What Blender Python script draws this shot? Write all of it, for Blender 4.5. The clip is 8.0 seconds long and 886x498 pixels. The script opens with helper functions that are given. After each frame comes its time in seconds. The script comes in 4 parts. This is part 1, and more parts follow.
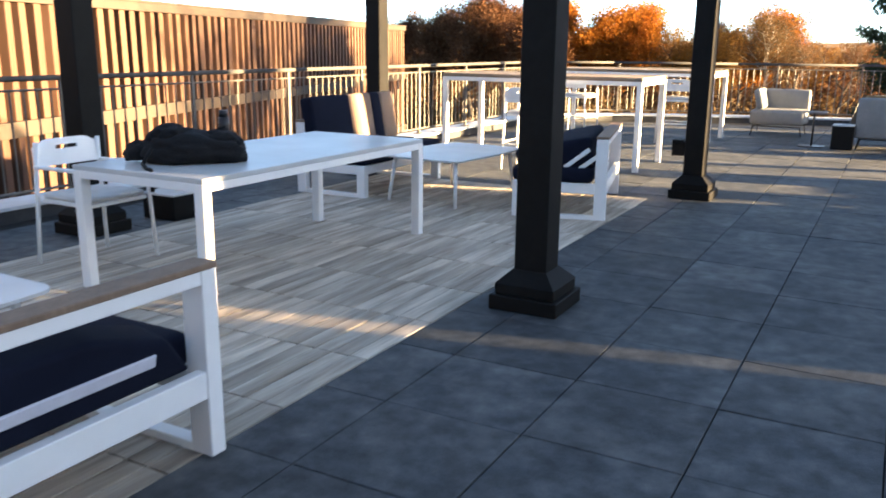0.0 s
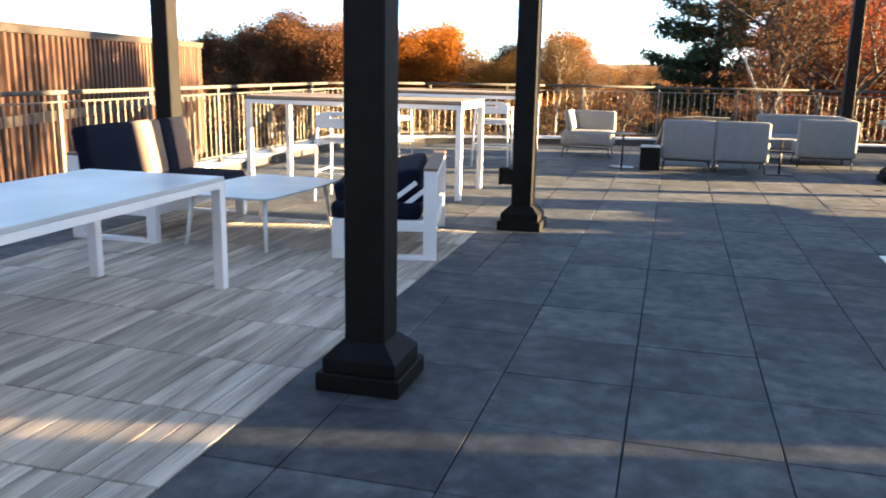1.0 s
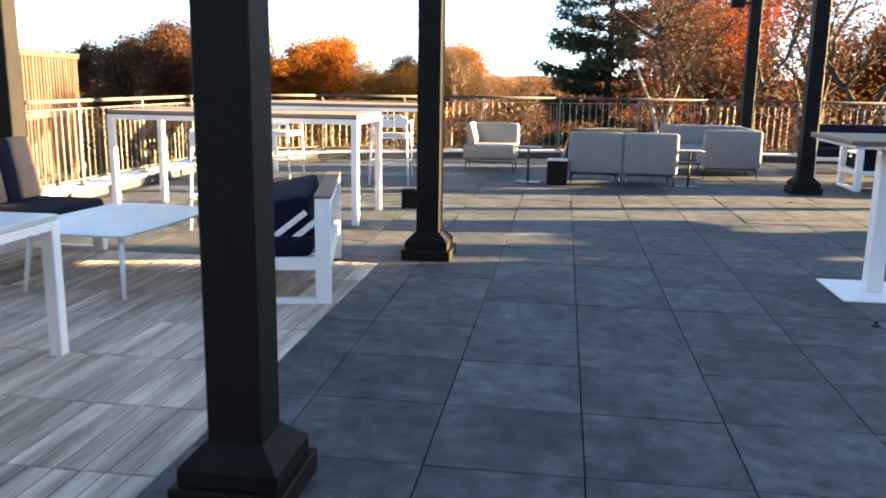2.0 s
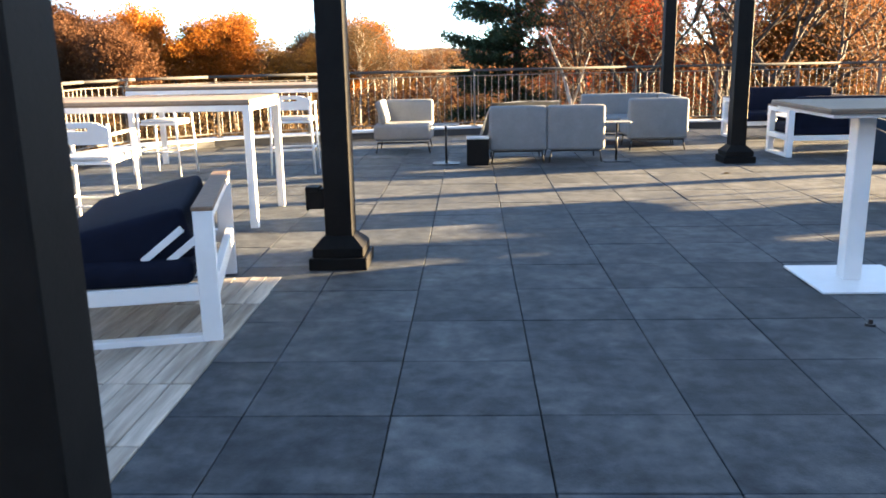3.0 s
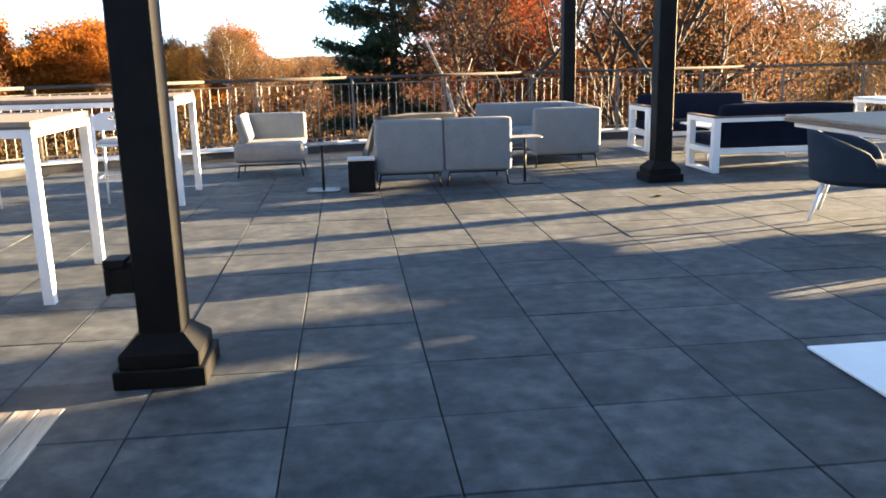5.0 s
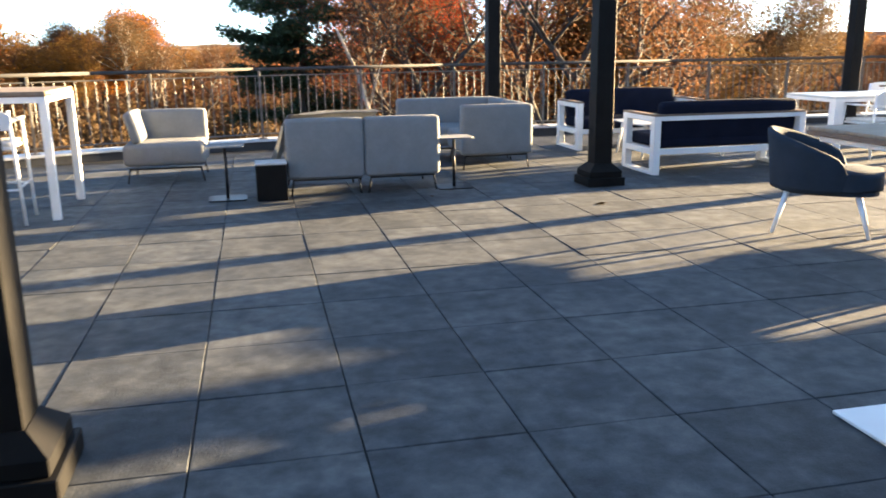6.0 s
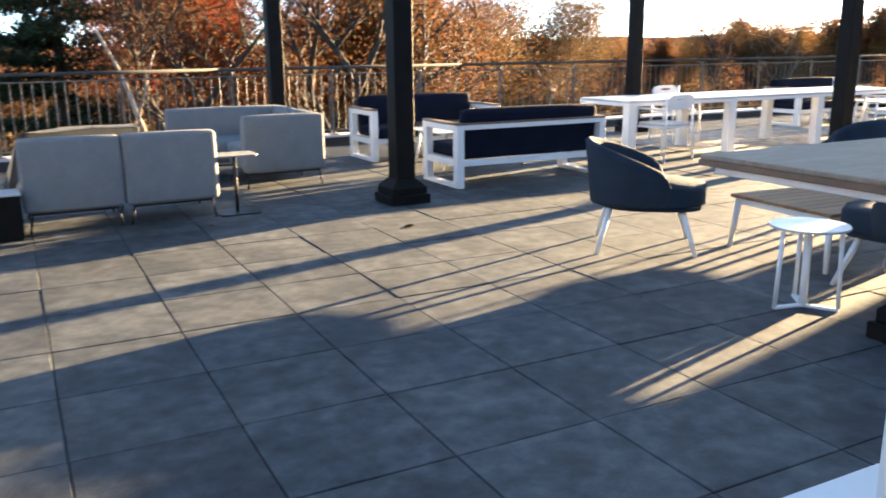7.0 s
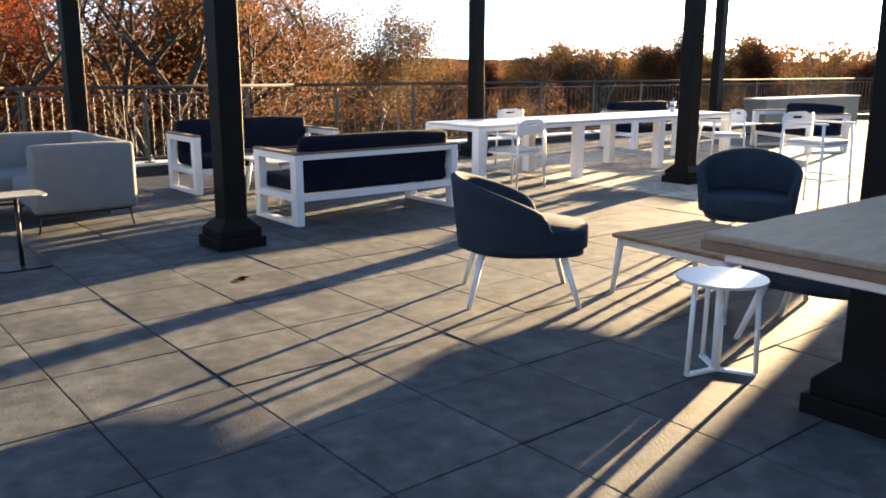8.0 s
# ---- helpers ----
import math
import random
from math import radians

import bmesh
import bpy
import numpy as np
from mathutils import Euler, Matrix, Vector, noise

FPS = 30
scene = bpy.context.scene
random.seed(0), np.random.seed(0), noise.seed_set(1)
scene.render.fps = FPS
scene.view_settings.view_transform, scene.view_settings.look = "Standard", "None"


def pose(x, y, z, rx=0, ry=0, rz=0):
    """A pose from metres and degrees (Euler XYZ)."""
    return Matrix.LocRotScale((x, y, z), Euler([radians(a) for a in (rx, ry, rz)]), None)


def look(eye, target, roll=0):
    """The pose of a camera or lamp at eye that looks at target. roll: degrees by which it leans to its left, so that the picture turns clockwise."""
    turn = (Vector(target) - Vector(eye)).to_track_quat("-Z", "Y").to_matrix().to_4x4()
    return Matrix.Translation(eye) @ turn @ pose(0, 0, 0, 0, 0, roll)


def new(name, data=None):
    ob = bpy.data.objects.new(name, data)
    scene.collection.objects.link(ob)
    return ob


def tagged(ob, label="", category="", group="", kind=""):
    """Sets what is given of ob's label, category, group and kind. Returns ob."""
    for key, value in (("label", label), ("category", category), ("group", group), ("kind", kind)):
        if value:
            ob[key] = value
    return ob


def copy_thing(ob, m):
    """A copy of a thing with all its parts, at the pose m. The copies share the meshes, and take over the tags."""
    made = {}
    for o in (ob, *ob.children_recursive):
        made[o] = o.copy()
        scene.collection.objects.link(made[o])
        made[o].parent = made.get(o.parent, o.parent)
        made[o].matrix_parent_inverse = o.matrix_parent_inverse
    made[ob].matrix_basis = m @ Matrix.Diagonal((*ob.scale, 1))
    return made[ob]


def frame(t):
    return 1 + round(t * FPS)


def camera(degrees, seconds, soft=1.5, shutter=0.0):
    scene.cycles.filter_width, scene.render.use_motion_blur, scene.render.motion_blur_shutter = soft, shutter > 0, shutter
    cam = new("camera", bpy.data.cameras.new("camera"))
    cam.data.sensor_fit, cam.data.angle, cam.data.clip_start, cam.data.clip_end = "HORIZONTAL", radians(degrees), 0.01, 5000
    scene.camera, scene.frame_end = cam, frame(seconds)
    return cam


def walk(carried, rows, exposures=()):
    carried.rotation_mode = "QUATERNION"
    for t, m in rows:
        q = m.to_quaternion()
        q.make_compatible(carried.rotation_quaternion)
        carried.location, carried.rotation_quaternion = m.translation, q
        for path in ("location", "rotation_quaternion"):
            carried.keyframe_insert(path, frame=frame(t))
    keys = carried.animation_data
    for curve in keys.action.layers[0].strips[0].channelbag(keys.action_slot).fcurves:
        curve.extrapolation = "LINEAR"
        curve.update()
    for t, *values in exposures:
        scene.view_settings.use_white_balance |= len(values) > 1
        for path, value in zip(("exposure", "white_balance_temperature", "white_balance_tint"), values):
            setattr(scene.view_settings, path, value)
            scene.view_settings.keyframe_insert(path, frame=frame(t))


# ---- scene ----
cam = camera(56.5, 8.0, soft=1.7, shutter=0.25)
PATH = [
    (0, (-0.11, 0.381, 1.435), (-1.04, 2.086, 0.954), 0.6),
    (0.5, (-0.297, 0.756, 1.458), (-1.067, 2.553, 1.032), 0.4),
    (1, (-0.519, 1.12, 1.453), (-1.032, 3.005, 1.021), 1.1),
    (1.5, (-0.6, 1.583, 1.449), (-0.99, 3.5, 1.036), 0.7),
    (2, (-0.747, 2.011, 1.433), (-1.022, 3.951, 1.032), 0.9),
    (2.2, (-0.823, 2.227, 1.44), (-1.013, 4.174, 1.021), 0.6),
    (3.3, (-0.92, 3.246, 1.426), (-0.931, 5.192, 0.962), -1.4),
    (3.5, (-0.958, 3.408, 1.438), (-0.896, 5.352, 0.972), -1.3),
    (4, (-0.957, 3.953, 1.399), (-0.814, 5.896, 0.95), -0.6),
    (5.3, (-0.925, 5.154, 1.383), (-0.692, 7.089, 0.933), -1.2),
    (5.5, (-0.933, 5.326, 1.399), (-0.69, 7.259, 0.945), -0.6),
    (6, (-0.917, 5.848, 1.399), (-0.493, 7.744, 0.924), -0.8),
    (6.5, (-0.786, 6.357, 1.401), (-0.167, 8.193, 0.905), -1.4),
    (7, (-0.644, 6.812, 1.399), (0.247, 8.538, 0.925), -0.6),
    (7.5, (-0.465, 7.259, 1.376), (0.659, 8.853, 0.933), -0.2),
    (8, (-0.242, 7.699, 1.397), (0.99, 9.214, 0.967), 0.2),
]
walk(cam, [(t, look(eye, target, roll)) for t, eye, target, roll in PATH], exposures=[(0, 4.65, 7850, 4), (2, 4.8, 7750, 4), (3.5, 4.95, 7150, 2), (4, 4.85, 7150, 2), (5.5, 4.65, 7100, 2), (6.5, 4.62, 7100, 2), (7.5, 4.45, 7250, 3), (8, 4.12, 7300, 4)])

# ---- world and sun ----
SUN_AZ, SUN_EL = 13.6, 6.4          # degrees from +x towards +y, and above the horizon
world = bpy.data.worlds.new("world")
scene.world = world
world.use_nodes = True
wt = world.node_tree
sky = wt.nodes.new("ShaderNodeTexSky")
sky.sky_type, sky.sun_disc = "NISHITA", False
sky.sun_elevation, sky.sun_rotation = radians(SUN_EL), radians(90 - SUN_AZ)
sky.air_density, sky.dust_density, sky.ozone_density = 0.28, 0.2, 0.7
wt.nodes["Background"].inputs[1].default_value = 0.05
wt.links.new(sky.outputs[0], wt.nodes["Background"].inputs[0])
sun = new("sun", bpy.data.lights.new("sun", "SUN"))
sun.data.energy, sun.data.angle, sun.data.color = 3.5, radians(0.6), (1.0, 0.72, 0.45)
ca, sa = math.cos(radians(SUN_AZ)), math.sin(radians(SUN_AZ))
sun.matrix_basis = look((60 * ca, 60 * sa, 60 * math.tan(radians(SUN_EL))), (0, 0, 0))


# ---- materials ----
def mat(name, c1, c2=None, rough=0.6, metal=0.0, scale=4.0, stretch=(1, 1, 1), bump=0.1, bscale=60.0, vary=0.0, island=False, detail=6.0, spec=0.5, grain=0.12, ragged=0.5, lo=0.34, hi=0.70):
    """Two colours mixed by broad noise, a fine grain in relief and roughness, and a change of value from piece to piece."""
    c2 = c2 or tuple(v * 0.8 for v in c1)
    m = bpy.data.materials.new(name)
    m.use_nodes = True
    t = m.node_tree
    n, l = t.nodes, t.links
    b = n["Principled BSDF"]
    co = n.new("ShaderNodeTexCoord")
    mp = n.new("ShaderNodeMapping")
    mp.inputs["Scale"].default_value = stretch
    geo = n.new("ShaderNodeNewGeometry")
    info = n.new("ShaderNodeObjectInfo")
    l.new(geo.outputs["Position"] if not island else co.outputs["Object"], mp.inputs["Vector"])
    n1, n2 = n.new("ShaderNodeTexNoise"), n.new("ShaderNodeTexNoise")
    n1.noise_dimensions = "4D"
    n1.inputs["Scale"].default_value, n1.inputs["Detail"].default_value = scale, detail
    n1.inputs["Roughness"].default_value = ragged
    n2.inputs["Scale"].default_value, n2.inputs["Detail"].default_value = bscale, 4.0
    l.new(mp.outputs[0], n1.inputs["Vector"])
    l.new(mp.outputs[0], n2.inputs["Vector"])
    rnd = n.new("ShaderNodeMath")
    rnd.operation = "ADD"
    l.new(info.outputs["Random"], rnd.inputs[0])
    l.new(geo.outputs["Random Per Island"], rnd.inputs[1])
    fr = n.new("ShaderNodeMath")
    fr.operation = "FRACT"
    l.new(rnd.outputs[0], fr.inputs[0])
    w = n.new("ShaderNodeMath")
    w.operation = "MULTIPLY"
    w.inputs[1].default_value = 7.0 if vary else 0.0
    l.new(fr.outputs[0], w.inputs[0])
    l.new(w.outputs[0], n1.inputs["W"])
    ramp = n.new("ShaderNodeValToRGB")
    ramp.color_ramp.elements[0].position, ramp.color_ramp.elements[1].position = lo, hi
    ramp.color_ramp.elements[0].color, ramp.color_ramp.elements[1].color = (*c1, 1), (*c2, 1)
    l.new(n1.outputs["Fac"], ramp.inputs[0])
    hsv = n.new("ShaderNodeHueSaturation")
    mr = n.new("ShaderNodeMapRange")
    mr.inputs["To Min"].default_value, mr.inputs["To Max"].default_value = 1 - vary, 1 + vary
    l.new(fr.outputs[0], mr.inputs["Value"])
    n3 = n.new("ShaderNodeTexNoise")
    n3.inputs["Scale"].default_value, n3.inputs["Detail"].default_value = scale * 4.3, 8.0
    l.new(mp.outputs[0], n3.inputs["Vector"])
    gr = n.new("ShaderNodeMapRange")
    gr.inputs["From Min"].default_value, gr.inputs["From Max"].default_value = 0.3, 0.7
    gr.inputs["To Min"].default_value, gr.inputs["To Max"].default_value = 1 - grain, 1 + grain
    l.new(n3.outputs["Fac"], gr.inputs["Value"])
    vm = n.new("ShaderNodeMath")
    vm.operation = "MULTIPLY"
    l.new(mr.outputs[0], vm.inputs[0])
    l.new(gr.outputs[0], vm.inputs[1])
    l.new(vm.outputs[0], hsv.inputs["Value"])
    l.new(ramp.outputs[0], hsv.inputs["Color"])
    l.new(hsv.outputs[0], b.inputs["Base Color"])
    rr = n.new("ShaderNodeMapRange")
    rr.inputs["To Min"].default_value, rr.inputs["To Max"].default_value = max(0.03, rough - 0.12), min(1.0, rough + 0.12)
    l.new(n1.outputs["Fac"], rr.inputs["Value"])
    l.new(rr.outputs[0], b.inputs["Roughness"])
    b.inputs["Metallic"].default_value = metal
    b.inputs["Specular IOR Level"].default_value = spec
    bp = n.new("ShaderNodeBump")
    bp.inputs["Strength"].default_value, bp.inputs["Distance"].default_value = bump, 0.01
    l.new(n2.outputs["Fac"], bp.inputs["Height"])
    l.new(bp.outputs[0], b.inputs["Normal"])
    return m


def leaf_mat(name, c1, c2, shine=0.42):
    """Leaves that let some light through, each with its own tint."""
    m = mat(name, c1, c2, rough=0.8, scale=0.35, vary=0.3, bump=0.0, spec=0.12)
    t = m.node_tree
    b = t.nodes["Principled BSDF"]
    out = t.nodes["Material Output"]
    tr, mix = t.nodes.new("ShaderNodeBsdfTranslucent"), t.nodes.new("ShaderNodeMixShader")
    mix.inputs[0].default_value = shine
    t.links.new(b.inputs["Base Color"].links[0].from_socket, tr.inputs["Color"])
    t.links.new(b.outputs[0], mix.inputs[1])
    t.links.new(tr.outputs[0], mix.inputs[2])
    t.links.new(mix.outputs[0], out.inputs["Surface"])
    return m


M_SLATE = mat("slate_tile", (0.031, 0.0365, 0.042), (0.096, 0.102, 0.105), rough=0.74, scale=2.1, bump=0.2, bscale=90, vary=0.16, detail=12, spec=0.35, grain=0.38, ragged=0.72, lo=0.42, hi=0.66)
M_JOINT = mat("joint_bed", (0.010, 0.010, 0.011), rough=0.95, bump=0.3)
M_WOOD = mat("weathered_deck", (0.24, 0.195, 0.15), (0.60, 0.53, 0.44), rough=0.8, scale=2.4, stretch=(4.5, 0.45, 1), bump=0.3, bscale=22, vary=0.2, detail=7, grain=0.14)
M_BLACK = mat("black_paint", (0.0055, 0.0053, 0.0052), (0.010, 0.0095, 0.009), rough=0.6, scale=6, bump=0.06, bscale=90, spec=0.1)
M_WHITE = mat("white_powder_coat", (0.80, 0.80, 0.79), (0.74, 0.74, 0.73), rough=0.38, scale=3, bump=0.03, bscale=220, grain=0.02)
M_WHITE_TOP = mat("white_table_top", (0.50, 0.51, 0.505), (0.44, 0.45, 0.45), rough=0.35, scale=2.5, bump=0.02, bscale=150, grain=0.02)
M_TEAK = mat("teak", (0.24, 0.115, 0.045), (0.34, 0.18, 0.08), rough=0.75, scale=6, stretch=(1, 7, 1), bump=0.15, bscale=40, vary=0.15)
M_TEAK_GREY = mat("greyed_teak", (0.23, 0.175, 0.125), (0.30, 0.235, 0.175), rough=0.72, scale=5, stretch=(1, 6, 1), bump=0.12, bscale=40, vary=0.12, spec=0.25)
M_CAP = mat("brown_cap_rail", (0.185, 0.120, 0.082), (0.25, 0.17, 0.12), rough=0.7, scale=5, stretch=(4, 4, 1), bump=0.12, bscale=40, vary=0.1, spec=0.25)
M_EDGE = mat("brown_edge_band", (0.12, 0.075, 0.05), (0.17, 0.11, 0.075), rough=0.55, scale=9, bump=0.1)
M_NAVY = mat("navy_canvas", (0.005, 0.0068, 0.015), (0.0085, 0.011, 0.023), rough=0.95, scale=5, bump=0.25, bscale=350, spec=0.1, grain=0.04)
M_NAVY_TUB = mat("navy_felt", (0.014, 0.024, 0.038), (0.022, 0.035, 0.053), rough=0.92, scale=6, bump=0.3, bscale=300, spec=0.25, grain=0.04)
M_BEIGE = mat("beige_canvas", (0.20, 0.135, 0.10), (0.235, 0.165, 0.125), rough=0.9, scale=5, bump=0.25, bscale=350, spec=0.2, grain=0.04)
M_STRIPE = mat("pale_stripe", (0.50, 0.50, 0.56), (0.58, 0.58, 0.63), rough=0.9, scale=6, bump=0.2, bscale=350, spec=0.2, grain=0.04)
M_GREY = mat("grey_upholstery", (0.205, 0.212, 0.217), (0.18, 0.187, 0.192), rough=0.95, scale=7, bump=0.25, bscale=280, spec=0.2, grain=0.04)
M_PAD = mat("pale_seat_pad", (0.62, 0.60, 0.57), (0.52, 0.50, 0.48), rough=0.92, scale=8, bump=0.2, bscale=260, spec=0.2, grain=0.04)
M_DARK = mat("dark_metal", (0.02, 0.02, 0.022), (0.03, 0.03, 0.032), rough=0.4, metal=0.6, bump=0.03)
M_STEEL = mat("brushed_steel", (0.105, 0.098, 0.088), (0.14, 0.13, 0.115), rough=0.6, metal=0.5, scale=9, bump=0.05, bscale=120)
M_RAILTOP = mat("dull_rail_tube", (0.055, 0.053, 0.051), (0.08, 0.077, 0.074), rough=0.85, metal=0.0, scale=5, bump=0.05, bscale=120, spec=0.15)
M_CURB = mat("coping_metal", (0.55, 0.57, 0.58), (0.46, 0.48, 0.50), rough=0.5, scale=1.5, bump=0.05)
M_MEMBRANE = mat("dark_membrane", (0.03, 0.032, 0.036), (0.045, 0.047, 0.05), rough=0.85, scale=4, bump=0.2)
M_FABRIC_BLACK = mat("black_nylon", (0.006, 0.006, 0.007), (0.010, 0.010, 0.011), rough=0.85, scale=12, bump=0.5, bscale=80, spec=0.2)
M_CLEAR = mat("pale_plastic", (0.7, 0.72, 0.74), (0.62, 0.64, 0.67), rough=0.25, scale=10, bump=0.05)
M_LID = mat("blue_band", (0.10, 0.20, 0.42), rough=0.4, bump=0.0)
M_FIN = mat("terracotta_fin", (0.058, 0.025, 0.014), (0.092, 0.043, 0.025), rough=0.8, scale=0.8, stretch=(1, 1, 0.25), bump=0.1, bscale=14, vary=0.18)
M_ROOFHUT = mat("pale_plaster", (0.075, 0.068, 0.052), (0.06, 0.055, 0.043), rough=0.9, scale=0.4, bump=0.1)
M_MULLION = mat("pale_mullion", (0.13, 0.11, 0.08), (0.10, 0.085, 0.06), rough=0.6, scale=0.6, bump=0.05)
# wall between the fins, coloured near black to stand for missing shade
M_WALL = mat("shade_darkened_render", (0.032, 0.024, 0.014), (0.018, 0.014, 0.010), rough=0.85, scale=0.5, bump=0.1, bscale=20)
M_PLAIN = mat("plain_wall", (0.32, 0.31, 0.30), (0.27, 0.26, 0.25), rough=0.9, scale=0.7, bump=0.1)
M_GLASS = mat("facade_glass", (0.008, 0.009, 0.010), (0.016, 0.017, 0.018), rough=0.3, scale=0.4, bump=0.0, spec=0.12)
M_SLAB = mat("brown_band", (0.032, 0.022, 0.016), (0.042, 0.030, 0.022), rough=0.75, scale=0.6, bump=0.1)
M_BARK = mat("bark", (0.022, 0.017, 0.014), (0.045, 0.035, 0.028), rough=0.9, scale=2.0, stretch=(3, 3, 0.6), bump=0.5, bscale=12)
M_BARK_PALE = mat("pale_bark", (0.26, 0.22, 0.18), (0.34, 0.30, 0.25), rough=0.9, scale=2.0, stretch=(3, 3, 0.6), bump=0.4, bscale=12)
M_GROUND = mat("autumn_ground", (0.040, 0.032, 0.016), (0.085, 0.056, 0.028), rough=1.0, scale=0.05, bump=0.3, bscale=1.2, spec=0.0)
M_PLANTER = mat("grey_green_panel", (0.10, 0.11, 0.105), (0.13, 0.14, 0.135), rough=0.7, scale=2, bump=0.05)
M_ROAD = mat("asphalt", (0.05, 0.05, 0.052), (0.07, 0.07, 0.07), rough=0.9, scale=0.6, bump=0.3)
M_HILL = mat("far_woods", (0.105, 0.085, 0.070), (0.15, 0.115, 0.085), rough=1.0, scale=0.012, bump=0.8, bscale=0.15, spec=0.1)
L_ORANGE = leaf_mat("orange_leaves", (0.25, 0.075, 0.012), (0.29, 0.120, 0.020))
L_RED = leaf_mat("red_leaves", (0.22, 0.030, 0.014), (0.27, 0.055, 0.017))
L_RUST = leaf_mat("rust_leaves", (0.080, 0.037, 0.020), (0.125, 0.058, 0.027))
L_YELLOW = leaf_mat("yellow_leaves", (0.17, 0.082, 0.017), (0.14, 0.088, 0.028))
L_TAN = leaf_mat("tan_leaves", (0.065, 0.040, 0.020), (0.095, 0.060, 0.030))
L_PINE = leaf_mat("pine_needles", (0.020, 0.036, 0.020), (0.036, 0.055, 0.028), 0.12)
L_SCRUB = leaf_mat("scrub_leaves", (0.060, 0.040, 0.022), (0.110, 0.066, 0.030))


# ---- mesh helpers ----
def part(name, bm, material, parent=None, label="", smooth=False):
    """Link a bmesh as one mesh object, under a thing or a part."""
    me = bpy.data.meshes.new(name)
    bm.to_mesh(me)
    bm.free()
    for m in material if isinstance(material, (list, tuple)) else (material,):
        me.materials.append(m)
    if smooth:
        for p in me.polygons:
            p.use_smooth = True
    ob = new(name, me)
    ob.parent = parent
    if label:
        tagged(ob, label=label)
    return ob


def box(bm, x0, y0, z0, x1, y1, z1, bevel=0.0, seg=1, m=None):
    """A box between two corners, with rounded edges, moved by m."""
    g = bmesh.ops.create_cube(bm, size=1.0)
    v = g["verts"]
    for p in v:
        p.co = Vector((x0 + (p.co.x + 0.5) * (x1 - x0), y0 + (p.co.y + 0.5) * (y1 - y0), z0 + (p.co.z + 0.5) * (z1 - z0)))
    if bevel:
        e = list({e for p in v for e in p.link_edges})
        r = bmesh.ops.bevel(bm, geom=e, offset=bevel, segments=seg, affect="EDGES", profile=0.5)
        v = list({p for f in r["faces"] for p in f.verts} | {p for p in v if p.is_valid})
    if m is not None:
        for p in v:
            p.co = m @ p.co
    return v


def cube(x0, y0, z0, x1, y1, z1, bevel=0.004, seg=1, m=None):
    bm = bmesh.new()
    box(bm, x0, y0, z0, x1, y1, z1, bevel, seg, m)
    return bm


def tube(bm, a, b, r0, r1=None, n=8, caps=True):
    """A straight, tapered tube from a to b."""
    a, b = Vector(a), Vector(b)
    r1 = r0 if r1 is None else r1
    q = (b - a).to_track_quat("Z", "Y")
    rings = []
    for p, r in ((a, r0), (b, r1)):
        rings.append([bm.verts.new(p + q @ Vector((r * math.cos(2 * math.pi * i / n), r * math.sin(2 * math.pi * i / n), 0))) for i in range(n)])
    for i in range(n):
        bm.faces.new((rings[0][i], rings[0][(i + 1) % n], rings[1][(i + 1) % n], rings[1][i]))
    if caps:
        bm.faces.new(rings[0][::-1])
        bm.faces.new(rings[1])


def rod(a, b, r0, r1=None, n=8):
    bm = bmesh.new()
    tube(bm, a, b, r0, r1, n)
    return bm


def slab(points, z0, z1, bevel=0.0):
    """A flat plate with the given outline."""
    bm = bmesh.new()
    lo = [bm.verts.new((x, y, z0)) for x, y in points]
    hi = [bm.verts.new((x, y, z1)) for x, y in points]
    n = len(points)
    bm.faces.new(lo[::-1])
    top = bm.faces.new(hi)
    for i in range(n):
        bm.faces.new((lo[i], lo[(i + 1) % n], hi[(i + 1) % n], hi[i]))
    if bevel:
        bmesh.ops.bevel(bm, geom=list(top.edges), offset=bevel, segments=1, affect="EDGES")
    return bm


def rounded(w, d, r, n=5, bow=0.0):
    """The outline of a rectangle w by d round the origin with round corners, its sides bowed outwards."""
    pts = []
    for cx, cy, a0 in ((w / 2 - r, d / 2 - r, 0), (-w / 2 + r, d / 2 - r, 90), (-w / 2 + r, -d / 2 + r, 180), (w / 2 - r, -d / 2 + r, 270)):
        for k in range(n + 1):
            a = radians(a0 + 90 * k / n)
            pts.append((cx + r * math.cos(a), cy + r * math.sin(a)))
        if bow:
            nx, ny = math.cos(radians(a0 + 90)), math.sin(radians(a0 + 90))
            mid = (nx * (w / 2 + bow), ny * (d / 2 + bow))
            pts.append(mid)
    return pts


def circle(r, n=32):
    return [(r * math.cos(2 * math.pi * i / n), r * math.sin(2 * math.pi * i / n)) for i in range(n)]


